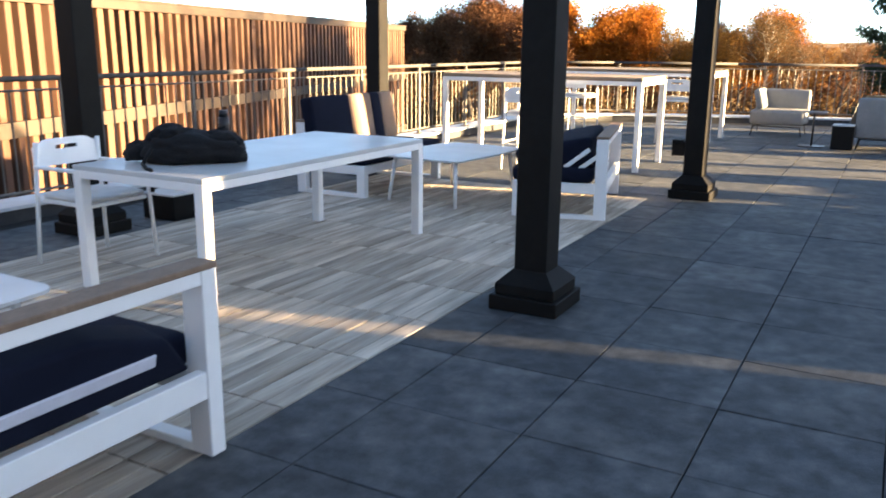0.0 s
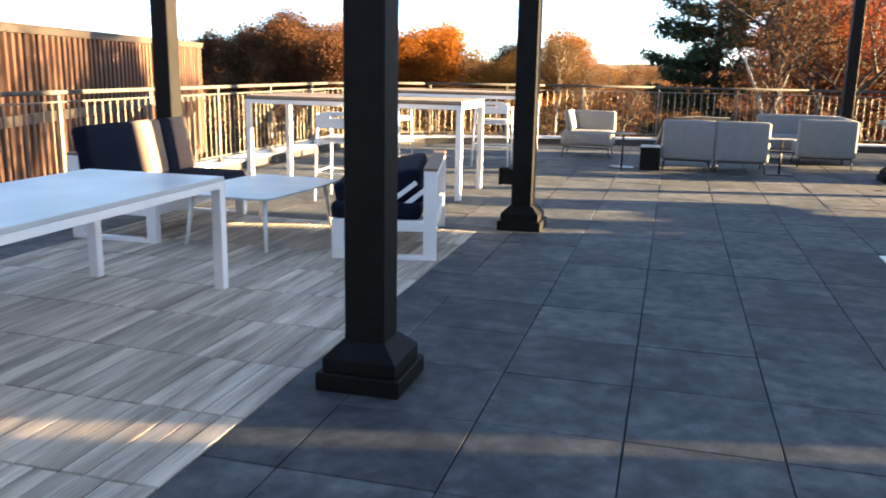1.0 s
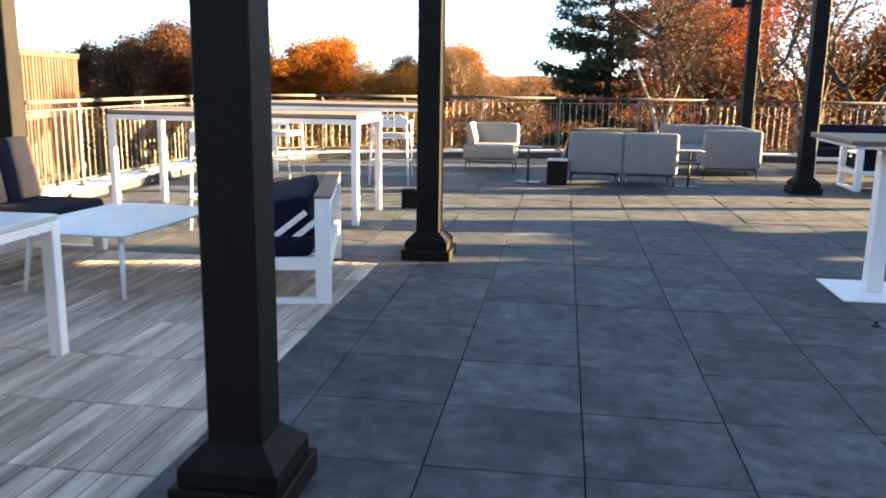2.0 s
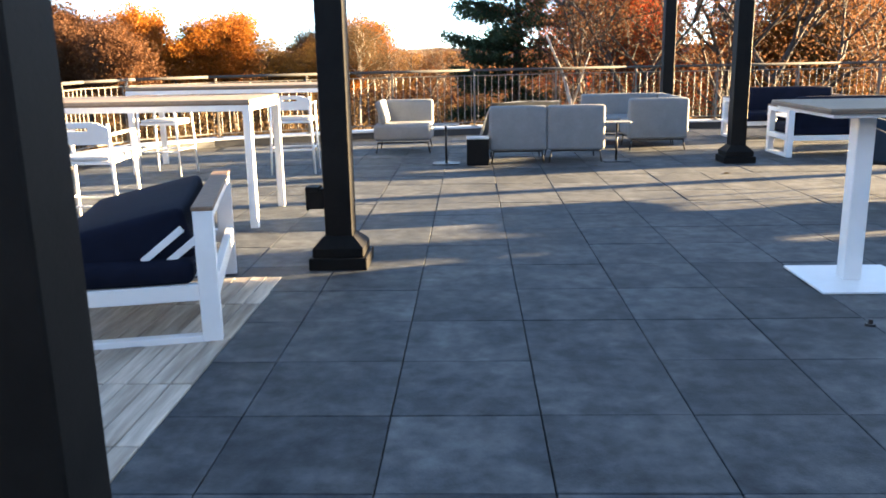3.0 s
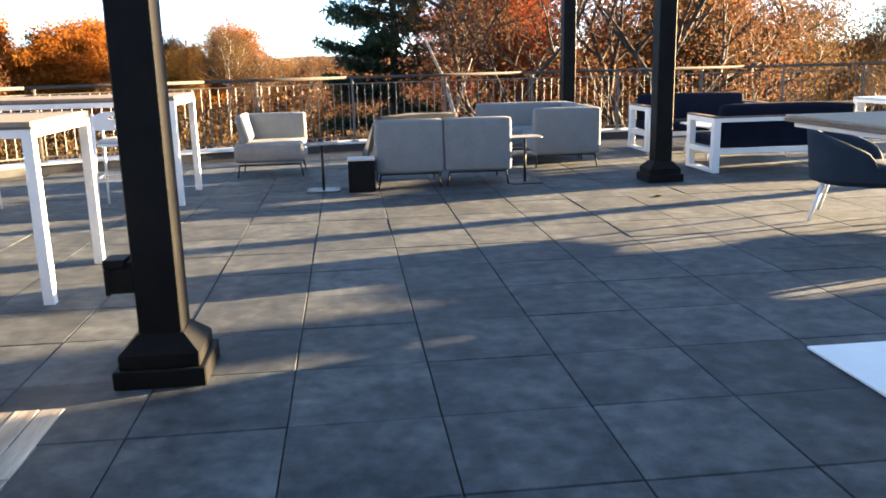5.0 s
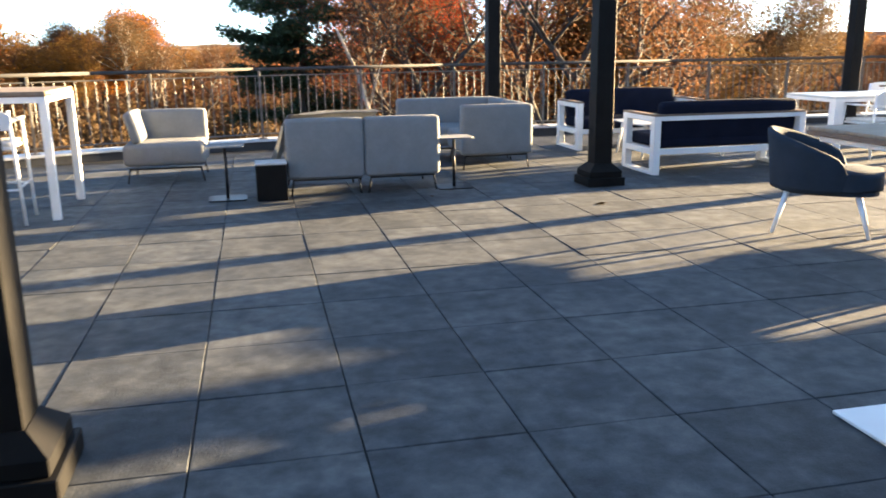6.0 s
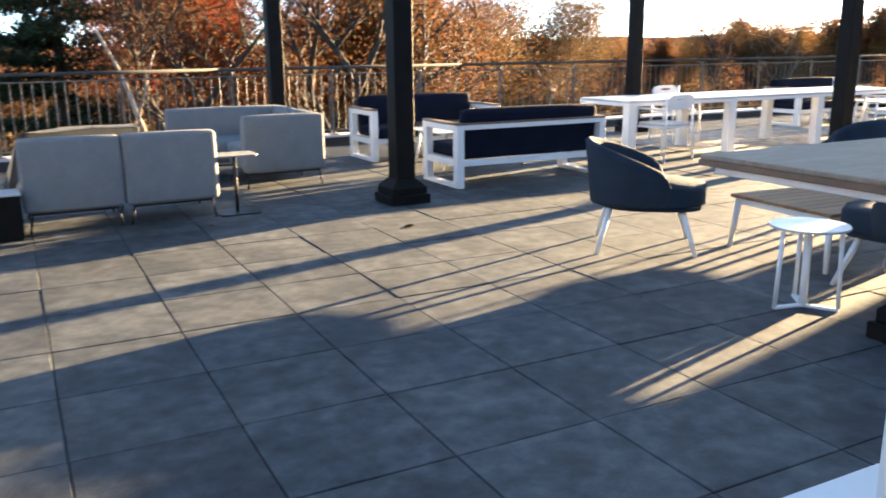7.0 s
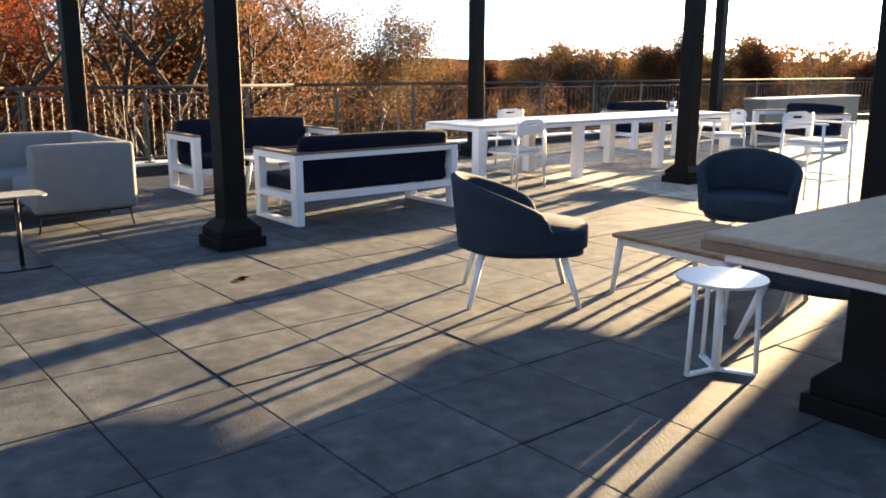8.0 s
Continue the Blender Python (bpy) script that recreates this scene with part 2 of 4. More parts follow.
def soft(x0, y0, z0, x1, y1, z1, r=0.05, m=None, puff=0.012, cuts=3):
    """A cushion: a rounded box, subdivided, with slightly bulged and uneven faces."""
    bm = bmesh.new()
    box(bm, x0, y0, z0, x1, y1, z1, r, 3)
    c = Vector(((x0 + x1) / 2, (y0 + y1) / 2, (z0 + z1) / 2))
    long = [e for e in bm.edges if e.calc_length() > 0.15]
    bmesh.ops.subdivide_edges(bm, edges=long, cuts=cuts, use_grid_fill=True)
    h = Vector(((x1 - x0) / 2, (y1 - y0) / 2, (z1 - z0) / 2))
    for v in bm.verts:
        d = v.co - c
        u = Vector((d.x / h.x, d.y / h.y, d.z / h.z))
        bulge = [(1 - u[(i + 1) % 3] ** 2) * (1 - u[(i + 2) % 3] ** 2) for i in range(3)]
        wob = 0.4 * noise.noise(v.co * 5.0 + Vector((x0 * 3, y0, z0)))
        for i in range(3):
            d[i] += puff * (1 + wob) * max(0, bulge[i]) * (1 if u[i] > 0.3 else -1 if u[i] < -0.3 else 0)
        v.co = c + d
        if m is not None:
            v.co = m @ v.co
    return bm


def thing(name, label, category, group="", kind=""):
    ob = new(name)
    ob.empty_display_size = 0.2
    return tagged(ob, label, category, group, kind)


def put(ob, x, y, rz=0.0, z=0.0):
    ob.matrix_basis = pose(x, y, z, 0, 0, rz)
    return ob


# ---- columns ----
def column():
    ob = thing("pergola_column", "square black painted pergola post on a stepped plinth", "column", "pergola columns")
    part("plinth", cube(-0.20, -0.20, 0.0, 0.20, 0.20, 0.085, 0.006), M_BLACK, ob)
    bm = cube(-0.175, -0.175, 0.085, 0.175, 0.175, 0.15, 0.005)
    part("upper_plinth", bm, M_BLACK, ob)
    bm = bmesh.new()
    v = box(bm, -0.172, -0.172, 0.15, 0.172, 0.172, 0.222)
    for p in v:
        if p.co.z > 0.2:
            p.co.x, p.co.y = p.co.x * 0.58, p.co.y * 0.58
    part("sloped_collar", bm, M_BLACK, ob)
    part("shaft", cube(-0.095, -0.095, 0.215, 0.095, 0.095, 3.1, 0.006), M_BLACK, ob)
    return ob


COLUMNS = [(-1.80, 4.58), (-1.80, 8.62), (-5.50, 4.58), (-5.50, 8.62), (2.53, 13.78), (2.53, 17.75), (8.60, 13.78), (8.60, 17.75), (15.3, 17.75), (3.14, 9.06)]
first_column = column()
put(first_column, *COLUMNS[0])
for cx, cy in COLUMNS[1:]:
    copy_thing(first_column, pose(cx, cy, 0))


def outlet_box(x, y, z):
    ob = thing("outlet_box", "black weatherproof outlet box on the side of a post", "outlet")
    part("housing", cube(-0.11, -0.05, -0.07, 0.0, 0.05, 0.07, 0.006), M_BLACK, ob)
    bm = cube(-0.125, -0.062, 0.045, -0.03, 0.062, 0.085, 0.004)
    part("cover", bm, M_BLACK, ob)
    part("faceplate", cube(-0.125, -0.058, -0.075, -0.105, 0.058, 0.045, 0.004), M_BLACK, ob)
    return put(ob, x, y, 0, z)


outlet_box(-1.896, 8.60, 0.475)
outlet_box(-1.83, 4.675, 0.62).rotation_euler.z = radians(-90)



def post_lamp(x, y, z, side):
    ob = thing("flood_lamp", "black flood lamp fixed high on a pergola post", "lamp")
    part("bracket", cube(0.0, -0.03, -0.02, 0.10, 0.03, 0.02, 0.004), M_BLACK, ob)
    part("housing", cube(0.10, -0.09, -0.08, 0.34, 0.09, 0.09, 0.012), M_BLACK, ob)
    part("visor", cube(0.09, -0.11, 0.09, 0.36, 0.11, 0.105, 0.004), M_BLACK, ob)
    return put(ob, x + side * 0.095, y, 180 if side < 0 else 0, z)


post_lamp(2.53, 17.75, 2.85, -1)
post_lamp(15.3, 17.75, 2.86, 1)


# ---- railing ----
RAIL = [(-6.45, -4.0), (-6.45, 14.9), (-6.1, 15.9), (-5.2, 16.7), (-3.0, 17.65), (-0.9, 18.3), (2.0, 18.75), (6.0, 18.95), (24.0, 18.95), (26.0, 18.2), (26.0, 9.0)]


def along(points, step):
    """Places every step metres along a line of points, with the direction there."""
    out, left = [], 0.0
    for (ax, ay), (bx, by) in zip(points, points[1:]):
        d = math.hypot(bx - ax, by - ay)
        s = left
        while s < d:
            out.append((ax + (bx - ax) * s / d, ay + (by - ay) * s / d, math.degrees(math.atan2(by - ay, bx - ax))))
            s += step
        left = s - d
    return out


def railing():
    ob = thing("guard_railing", "brushed steel guard railing with thin balusters along the roof edge", "railing")
    for k, ((ax, ay), (bx, by)) in enumerate(zip(RAIL, RAIL[1:])):
        part("top_tube", rod((ax, ay, 1.13), (bx, by, 1.13), 0.024, n=10), M_RAILTOP, ob, "dull grey handrail tube", True)
        part("upper_bar", rod((ax, ay, 1.035), (bx, by, 1.035), 0.011, n=6), M_STEEL, ob)
        part("lower_bar", rod((ax, ay, 0.20), (bx, by, 0.20), 0.013, n=6), M_STEEL, ob)
    bm = cube(-0.017, -0.017, 0.1, 0.017, 0.017, 1.11, 0.003)
    post = part("post", bm, M_STEEL, ob)
    foot = part("foot_plate", cube(-0.06, -0.06, 0.125, 0.06, 0.06, 0.14, 0.002), M_STEEL, post)
    places = along(RAIL, 1.52)
    post.matrix_basis = pose(places[0][0], places[0][1], 0, 0, 0, places[0][2])
    for x, y, a in places[1:]:
        p2 = new("post", post.data)
        p2.parent, p2.matrix_basis = ob, pose(x, y, 0, 0, 0, a)
        f2 = new("foot_plate", foot.data)
        f2.parent = p2
    baluster = rod((0, 0, 0.20), (0, 0, 1.035), 0.0085, n=6)
    bal = part("baluster", baluster, M_STEEL, ob)
    spots = along(RAIL, 0.127)
    near = [p for p in spots if -6.6 < p[0] < 12 and p[1] > 1]
    rest = [p for p in spots if p not in near]
    for x, y, a in near[300:]:
        rest.append((x, y, a))
    near = near[:300]
    bal.matrix_basis = pose(near[0][0], near[0][1], 0)
    for x, y, a in near[1:]:
        b2 = new("baluster", bal.data)
        b2.parent, b2.matrix_basis = ob, pose(x, y, 0)
    bm = bmesh.new()
    for x, y, a in rest:
        tube(bm, (x, y, 0.20), (x, y, 1.035), 0.0085, n=4, caps=False)
    tagged(part("baluster_row", bm, M_STEEL, ob), kind="stuff")
    return ob


railing()


def ribbon(points, off0, off1, z0, z1):
    """A kerb that follows a line, between two distances to its right."""
    bm = bmesh.new()
    rows = []
    for i, (x, y) in enumerate(points):
        ax, ay = points[max(i - 1, 0)]
        bx, by = points[min(i + 1, len(points) - 1)]
        d = math.hypot(bx - ax, by - ay)
        nx, ny = (by - ay) / d, -(bx - ax) / d
        rows.append([bm.verts.new((x + nx * o, y + ny * o, z)) for o, z in ((off0, z0), (off1, z0), (off1, z1), (off0, z1))])
    for a, b in zip(rows, rows[1:]):
        for k in range(4):
            bm.faces.new((a[k], a[(k + 1) % 4], b[(k + 1) % 4], b[k]))
    bm.faces.new(rows[0])
    bm.faces.new(rows[-1][::-1])
    bmesh.ops.recalc_face_normals(bm, faces=bm.faces)
    return bm


tagged(part("parapet_upstand", ribbon(RAIL, -0.20, 0.13, -6.0, 0.10), M_MEMBRANE), "dark roof edge upstand below the railing", "parapet", kind="structure")
tagged(part("coping", ribbon(RAIL, -0.23, 0.16, 0.10, 0.128), M_CURB), "pale metal coping under the railing", "coping", kind="structure")


# ---- floor ----
P = 0.61
Y_MIN = -4.0
FLOOR = [(x, y) for x, y in RAIL] + [(26.0, -4.0)]
tagged(part("roof_slab", slab(FLOOR, -0.4, -0.012), M_JOINT), "dark bed under the roof paving", "floor", kind="structure")


def inside(x, y):
    """Whether a place is on the terrace, inside the kerb."""
    hit = False
    n = len(FLOOR)
    for i in range(n):
        (ax, ay), (bx, by) = FLOOR[i], FLOOR[(i + 1) % n]
        if (ay > y) != (by > y) and x < ax + (y - ay) * (bx - ax) / (by - ay):
            hit = not hit
    return hit


def wooden(x, y):
    """Whether a place lies in one of the two fields of wooden deck tiles."""
    return (-5.21 < x < -2.15 and y < 8.27) or (7.45 < x < 13.5 and 11.6 < y < 17.1)


paving = thing("paving", "dark slate grey square roof pavers with open joints", "paving", kind="structure")
G = 0.0028
tiles = []
for i in range(-12, 43):
    for j in range(-7, 32):
        x0, y0, x1, y1 = i * P, j * P, (i + 1) * P, (j + 1) * P
        cx, cy = (x0 + x1) / 2, (y0 + y1) / 2
        if not all(inside(a, b) for a, b in ((x0, y0), (x1, y0), (x0, y1), (x1, y1))):
            continue
        if wooden(x0 + 0.02, cy) and wooden(x1 - 0.02, cy) and wooden(cx, y1 - 0.02) and wooden(cx, y0 + .02):
            continue
        # a paver cut by the wooden field keeps what lies outside it
        if y0 < 8.27 and x0 < -2.15 < x1 - 0.05:
            if y1 <= 8.28:
                x0 = -2.15
        if -5.21 < cx < -2.15 and y0 < 8.27 < y1:
            y0 = 8.27
        if y0 < 8.27 and x0 + 0.05 < -5.21 < x1:
            x1 = -5.21
        if 11.6 < cy < 17.1 and x0 + 0.05 < 7.45 < x1:
            x1 = 7.45
        if 7.45 < cx < 13.5 and y0 + 0.05 < 11.6 < y1:
            y1 = 11.6
        if wooden((x0 + x1) / 2, (y0 + y1) / 2):
            continue
        tiles.append((x0, y0, x1, y1))
NEAR_TILES = [t for t in tiles if -3.1 < t[0] < 5.4 and 2.0 < t[1] < 14.7]
NEAR_TILES = sorted(NEAR_TILES, key=lambda t: t[1])[:290]


def tile_mesh(w, d):
    bm = bmesh.new()
    box(bm, -w / 2 + G, -d / 2 + G, -0.02, w / 2 - G, d / 2 - G, 0.0, 0.003)
    me = bpy.data.meshes.new("paver")
    bm.to_mesh(me)
    bm.free()
    me.materials.append(M_SLATE)
    return me


def tile_lift(k):
    """A paver's own slight height and tilt."""
    r = random.Random(k)
    return pose(0, 0, r.uniform(-0.0018, 0.0018), r.uniform(-0.16, 0.16), r.uniform(-0.16, 0.16), 0)


meshes = {}
near_set = set(NEAR_TILES)
verts, faces = [], []
for k, (x0, y0, x1, y1) in enumerate(tiles):
    w, d = round(x1 - x0, 3), round(y1 - y0, 3)
    if (x0, y0, x1, y1) in near_set:
        if (w, d) not in meshes:
            meshes[w, d] = tile_mesh(w, d)
        t = new("paver", meshes[w, d])
        t.parent = paving
        t.matrix_basis = pose((x0 + x1) / 2, (y0 + y1) / 2, 0) @ tile_lift(k)
    else:
        m = pose((x0 + x1) / 2, (y0 + y1) / 2, 0) @ tile_lift(k)
        b = len(verts)
        for z in (-0.02, 0.0):
            for sx, sy in ((-1, -1), (1, -1), (1, 1), (-1, 1)):
                verts.append(tuple(m @ Vector((sx * (w / 2 - G), sy * (d / 2 - G), z))))
        faces += [(b + 4, b + 5, b + 6, b + 7)] + [(b + q, b + (q + 1) % 4, b + 4 + (q + 1) % 4, b + 4 + q) for q in range(4)]
me = bpy.data.meshes.new("far_pavers")
me.from_pydata(verts, [], faces)
me.materials.append(M_SLATE)
tagged(new("far_pavers", me), kind="stuff").parent = paving

deck = thing("deck_tiles", "weathered grey-brown wooden deck tiles with narrow planks", "decking", kind="structure")
PL = P / 6
bm = bmesh.new()
box(bm, -PL / 2 + 0.0028, -P / 2 + 0.0055, -0.02, PL / 2 - 0.0028, P / 2 - 0.0055, 0.004, 0.003)
plank_me = bpy.data.meshes.new("plank")
bm.to_mesh(plank_me)
bm.free()
plank_me.materials.append(M_WOOD)
planks = []
for i in range(5):
    for j in range(-20, 1):
        for k in range(6):
            planks.append((-2.15 - i * P - (k + 0.5) * PL, 8.27 + (j - 0.5) * P, 0))
for i in range(10):
    for j in range(9):
        for k in range(6):
            planks.append((7.45 + (i + 0.5) * P, 11.6 + j * P + (k + 0.5) * PL, 90))
near_planks = sorted([p for p in planks if -4.3 < p[0] < 0 and 3.0 < p[1] < 8.3], key=lambda p: -p[0])[:300]
near_set = set(near_planks)
verts, faces = [], []
for k, (x, y, a) in enumerate(planks):
    if not (Y_MIN < y < 17.1):
        continue
    r = random.Random(k + 5000)
    m = pose(x, y, r.uniform(-0.0015, 0.0015), r.uniform(-0.1, 0.1), r.uniform(-0.5, 0.5), a)
    if (x, y, a) in near_set:
        t = new("plank", plank_me)
        t.parent, t.matrix_basis = deck, m
    else:
        b = len(verts)
        for z in (-0.02, 0.004):
            for sx, sy in ((-1, -1), (1, -1), (1, 1), (-1, 1)):
                verts.append(tuple(m @ Vector((sx * (PL / 2 - 0.003), sy * (P / 2 - 0.0055), z))))
        faces += [(b + 4, b + 5, b + 6, b + 7)] + [(b + q, b + (q + 1) % 4, b + 4 + (q + 1) % 4, b + 4 + q) for q in range(4)]
me = bpy.data.meshes.new("far_planks")
me.from_pydata(verts, [], faces)
me.materials.append(M_WOOD)
tagged(new("far_planks", me), kind="stuff").parent = deck


# ---- tables ----
def plain_table(name, label, w, d, h, leg=0.06, top=0.03, apron=0.05, legs_x=None, capped=False, group=""):
    """A rectangular table round its own centre with square legs at the corners; capped: a brown top over a white frame."""
    ob = thing(name, label, "table", group)
    t0 = h - top
    if capped:
        part("tabletop", cube(-w / 2, -d / 2, t0, w / 2, d / 2, h, 0.004), M_TEAK_GREY, ob, "greyed wooden tabletop")
        part("edge_band", cube(-w / 2 - 0.003, -d / 2 - 0.003, t0 - 0.014, w / 2 + 0.003, d / 2 + 0.003, t0, 0.002), M_EDGE, ob, "thin brown edge band")
        t0 -= 0.014
    else:
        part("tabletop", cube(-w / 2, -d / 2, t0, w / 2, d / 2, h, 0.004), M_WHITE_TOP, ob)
    e = 0.012
    for sx, sy in ((0, -1), (0, 1)):
        part("apron", cube(-w / 2 + e, sy * (d / 2 - e) - 0.012, t0 - apron, w / 2 - e, sy * (d / 2 - e) + 0.012, t0, 0.002), M_WHITE, ob)
    for sx in (-1, 1):
        part("apron", cube(sx * (w / 2 - e) - 0.0115, -d / 2 + 0.03, t0 - apron - 0.0005, sx * (w / 2 - e) + 0.0115, d / 2 - 0.03, t0, 0.002), M_WHITE, ob)
    for x in (legs_x or (-w / 2, w / 2 - leg)):
        for y in (-d / 2 - 0.002, d / 2 - leg + 0.002):
            part("leg", cube(x - 0.002, y, 0, x + leg + 0.002, y + leg, t0 - 0.001, 0.004), M_WHITE, ob)
    return ob


put(plain_table("dining_table", "long white metal dining table on the wooden deck tiles", 1.02, 2.30, 0.74, leg=0.065, apron=0.045), -3.77, 4.67)
put(plain_table("bar_table", "bar height table with brown top and white frame", 2.60, 1.10, 1.09, leg=0.062, capped=True, group="bar tables"), -4.02, 10.43)
put(plain_table("bar_table", "bar height table with brown top and white frame, near the railing", 2.60, 1.10, 1.09, leg=0.062, capped=True, group="bar tables"), -3.90, 13.90, 0)
put(plain_table("long_table", "very long white dining table with broad square legs", 5.2, 1.0, 0.74, leg=0.12, apron=0.04, legs_x=(-2.6, -0.9, 0.8, 2.48)), 8.7, 15.35)


def pedestal_table(x, y):
    ob = thing("pedestal_table", "bar height pedestal table, wooden top, white post and square base plate", "table")
    part("tabletop", cube(-0.375, -0.43, 1.082, 0.545, 0.49, 1.096, 0.003), M_TEAK_GREY, ob, "greyed wooden tabletop")
    part("edge_band", cube(-0.377, -0.432, 1.064, 0.547, 0.492, 1.082, 0.002), M_EDGE, ob, "brown edge band")
    part("underframe", cube(-0.345, -0.40, 1.040, 0.515, 0.46, 1.064, 0.003), M_WHITE, ob)
    part("post", cube(-0.05, -0.055, 0.014, 0.06, 0.055, 1.040, 0.006), M_WHITE, ob)
    part("base_plate", cube(-0.28, -0.32, 0.0, 0.36, 0.32, 0.014, 0.003), M_WHITE, ob)
    return put(ob, x, y)


pedestal_table(1.47, 8.08)


def coffee_table(x, y, rz=0, label="low white coffee table with rounded corners and splayed legs"):
    ob = thing("coffee_table", label, "table", "white coffee tables")
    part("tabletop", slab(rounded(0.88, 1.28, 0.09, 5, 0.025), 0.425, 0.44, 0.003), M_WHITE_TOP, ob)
    for sx in (-1, 1):
        for sy in (-1, 1):
            part("leg", rod((sx * 0.33, sy * 0.50, 0.425), (sx * 0.37, sy * 0.56, 0), 0.020, 0.014, 10), M_WHITE, ob, smooth=True)
    part("frame", cube(-0.34, -0.52, 0.40, 0.34, 0.52, 0.424, 0.003), M_WHITE, ob)
    return put(ob, x, y, rz)


coffee_table(-3.84, 7.42, -4)
coffee_table(-3.50, 1.85, 3)
coffee_table(4.35, 15.75, 90)


def slatted_table(x, y, rz):
    ob = thing("slatted_coffee_table", "low coffee table with warm wooden slatted top and white legs", "table")
    n, w, d = 9, 0.86, 0.86
    for k in range(n):
        y0 = -d / 2 + k * d / n
        part("slat", cube(-w / 2, y0 + 0.003, 0.36, w / 2, y0 + d / n - 0.003, 0.382, 0.004), M_TEAK, ob)
    for s in (-1, 1):
        part("rail", cube(-w / 2 + 0.03, s * (d / 2 - 0.04) - 0.012, 0.315, w / 2 - 0.03, s * (d / 2 - 0.04) + 0.012, 0.36, 0.003), M_WHITE, ob)
        part("rail", cube(s * (w / 2 - 0.04) - 0.012, -d / 2 + 0.055, 0.315, s * (w / 2 - 0.04) + 0.012, d / 2 - 0.055, 0.3598, 0.003), M_WHITE, ob)
        for q in (-1, 1):
            part("leg", rod((s * (w / 2 - 0.045), q * (d / 2 - 0.045), 0.36), (s * (w / 2 - 0.015), q * (d / 2 - 0.015), 0), 0.024, 0.015, 8), M_WHITE, ob, smooth=True)
    return put(ob, x, y, rz)


slatted_table(4.19, 10.52, -3)


def round_side_table(x, y):
    ob = thing("side_table", "small round white metal side table with tubular legs", "table")
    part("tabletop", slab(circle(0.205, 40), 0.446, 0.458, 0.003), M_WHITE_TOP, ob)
    pts = [(0.17 * math.cos(radians(a)), 0.17 * math.sin(radians(a))) for a in (168, 298, 53)]
    for px, py in pts:
        part("leg", rod((px * 0.96, py * 0.96, 0.446), (px * 1.05, py * 1.05, 0.012), 0.012, n=8), M_WHITE, ob, smooth=True)
        bm = bmesh.new()
        a = math.degrees(math.atan2(py, px))
        box(bm, 0.0, -0.016, 0, 0.185, 0.016, 0.016, 0.003, m=pose(0, 0, 0, 0, 0, a))
        part("foot_bar", bm, M_WHITE, ob)
    part("stem", rod((0, 0, 0.014), (0, 0, 0.446), 0.022, n=10), M_WHITE, ob, smooth=True)
    return put(ob, x, y)


round_side_table(3.09, 9.75)


def c_table(x, y, rz, label):
    ob = thing("laptop_table", label, "table", "small black-stemmed tables")
    part("tabletop", slab(rounded(0.36, 0.32, 0.06), 0.51, 0.522, 0.002), M_GREY, ob, "pale grey top")
    part("stem", rod((0.0, 0.0, 0.012), (0.0, 0, 0.51), 0.016, n=10), M_DARK, ob, smooth=True)
    part("base_plate", slab(rounded(0.36, 0.32, 0.05), 0.0, 0.012, 0.002), M_DARK, ob)
    return put(ob, x, y, rz)


c_table(-1.22, 14.0, 0, "small table with pale top, black stem and flat base plate")
c_table(1.04, 14.03, 0, "small table with pale top and black stem beside a grey sofa")


# ---- white framed lounge sofas ----
def banded_cushion(parent, x0, y0, z0, x1, y1, z1, m, bands):
    """A back cushion sewn of upright bands: (from, to, material) as shares of its length."""
    for a, b, material in bands:
        bm = soft(x0 + (x1 - x0) * a, y0, z0, x0 + (x1 - x0) * b, y1, z1, 0.03, m, 0.006)
        part("back_cushion", bm, material, parent, "beige canvas cushion band" if material is M_BEIGE else "navy canvas cushion band", True)


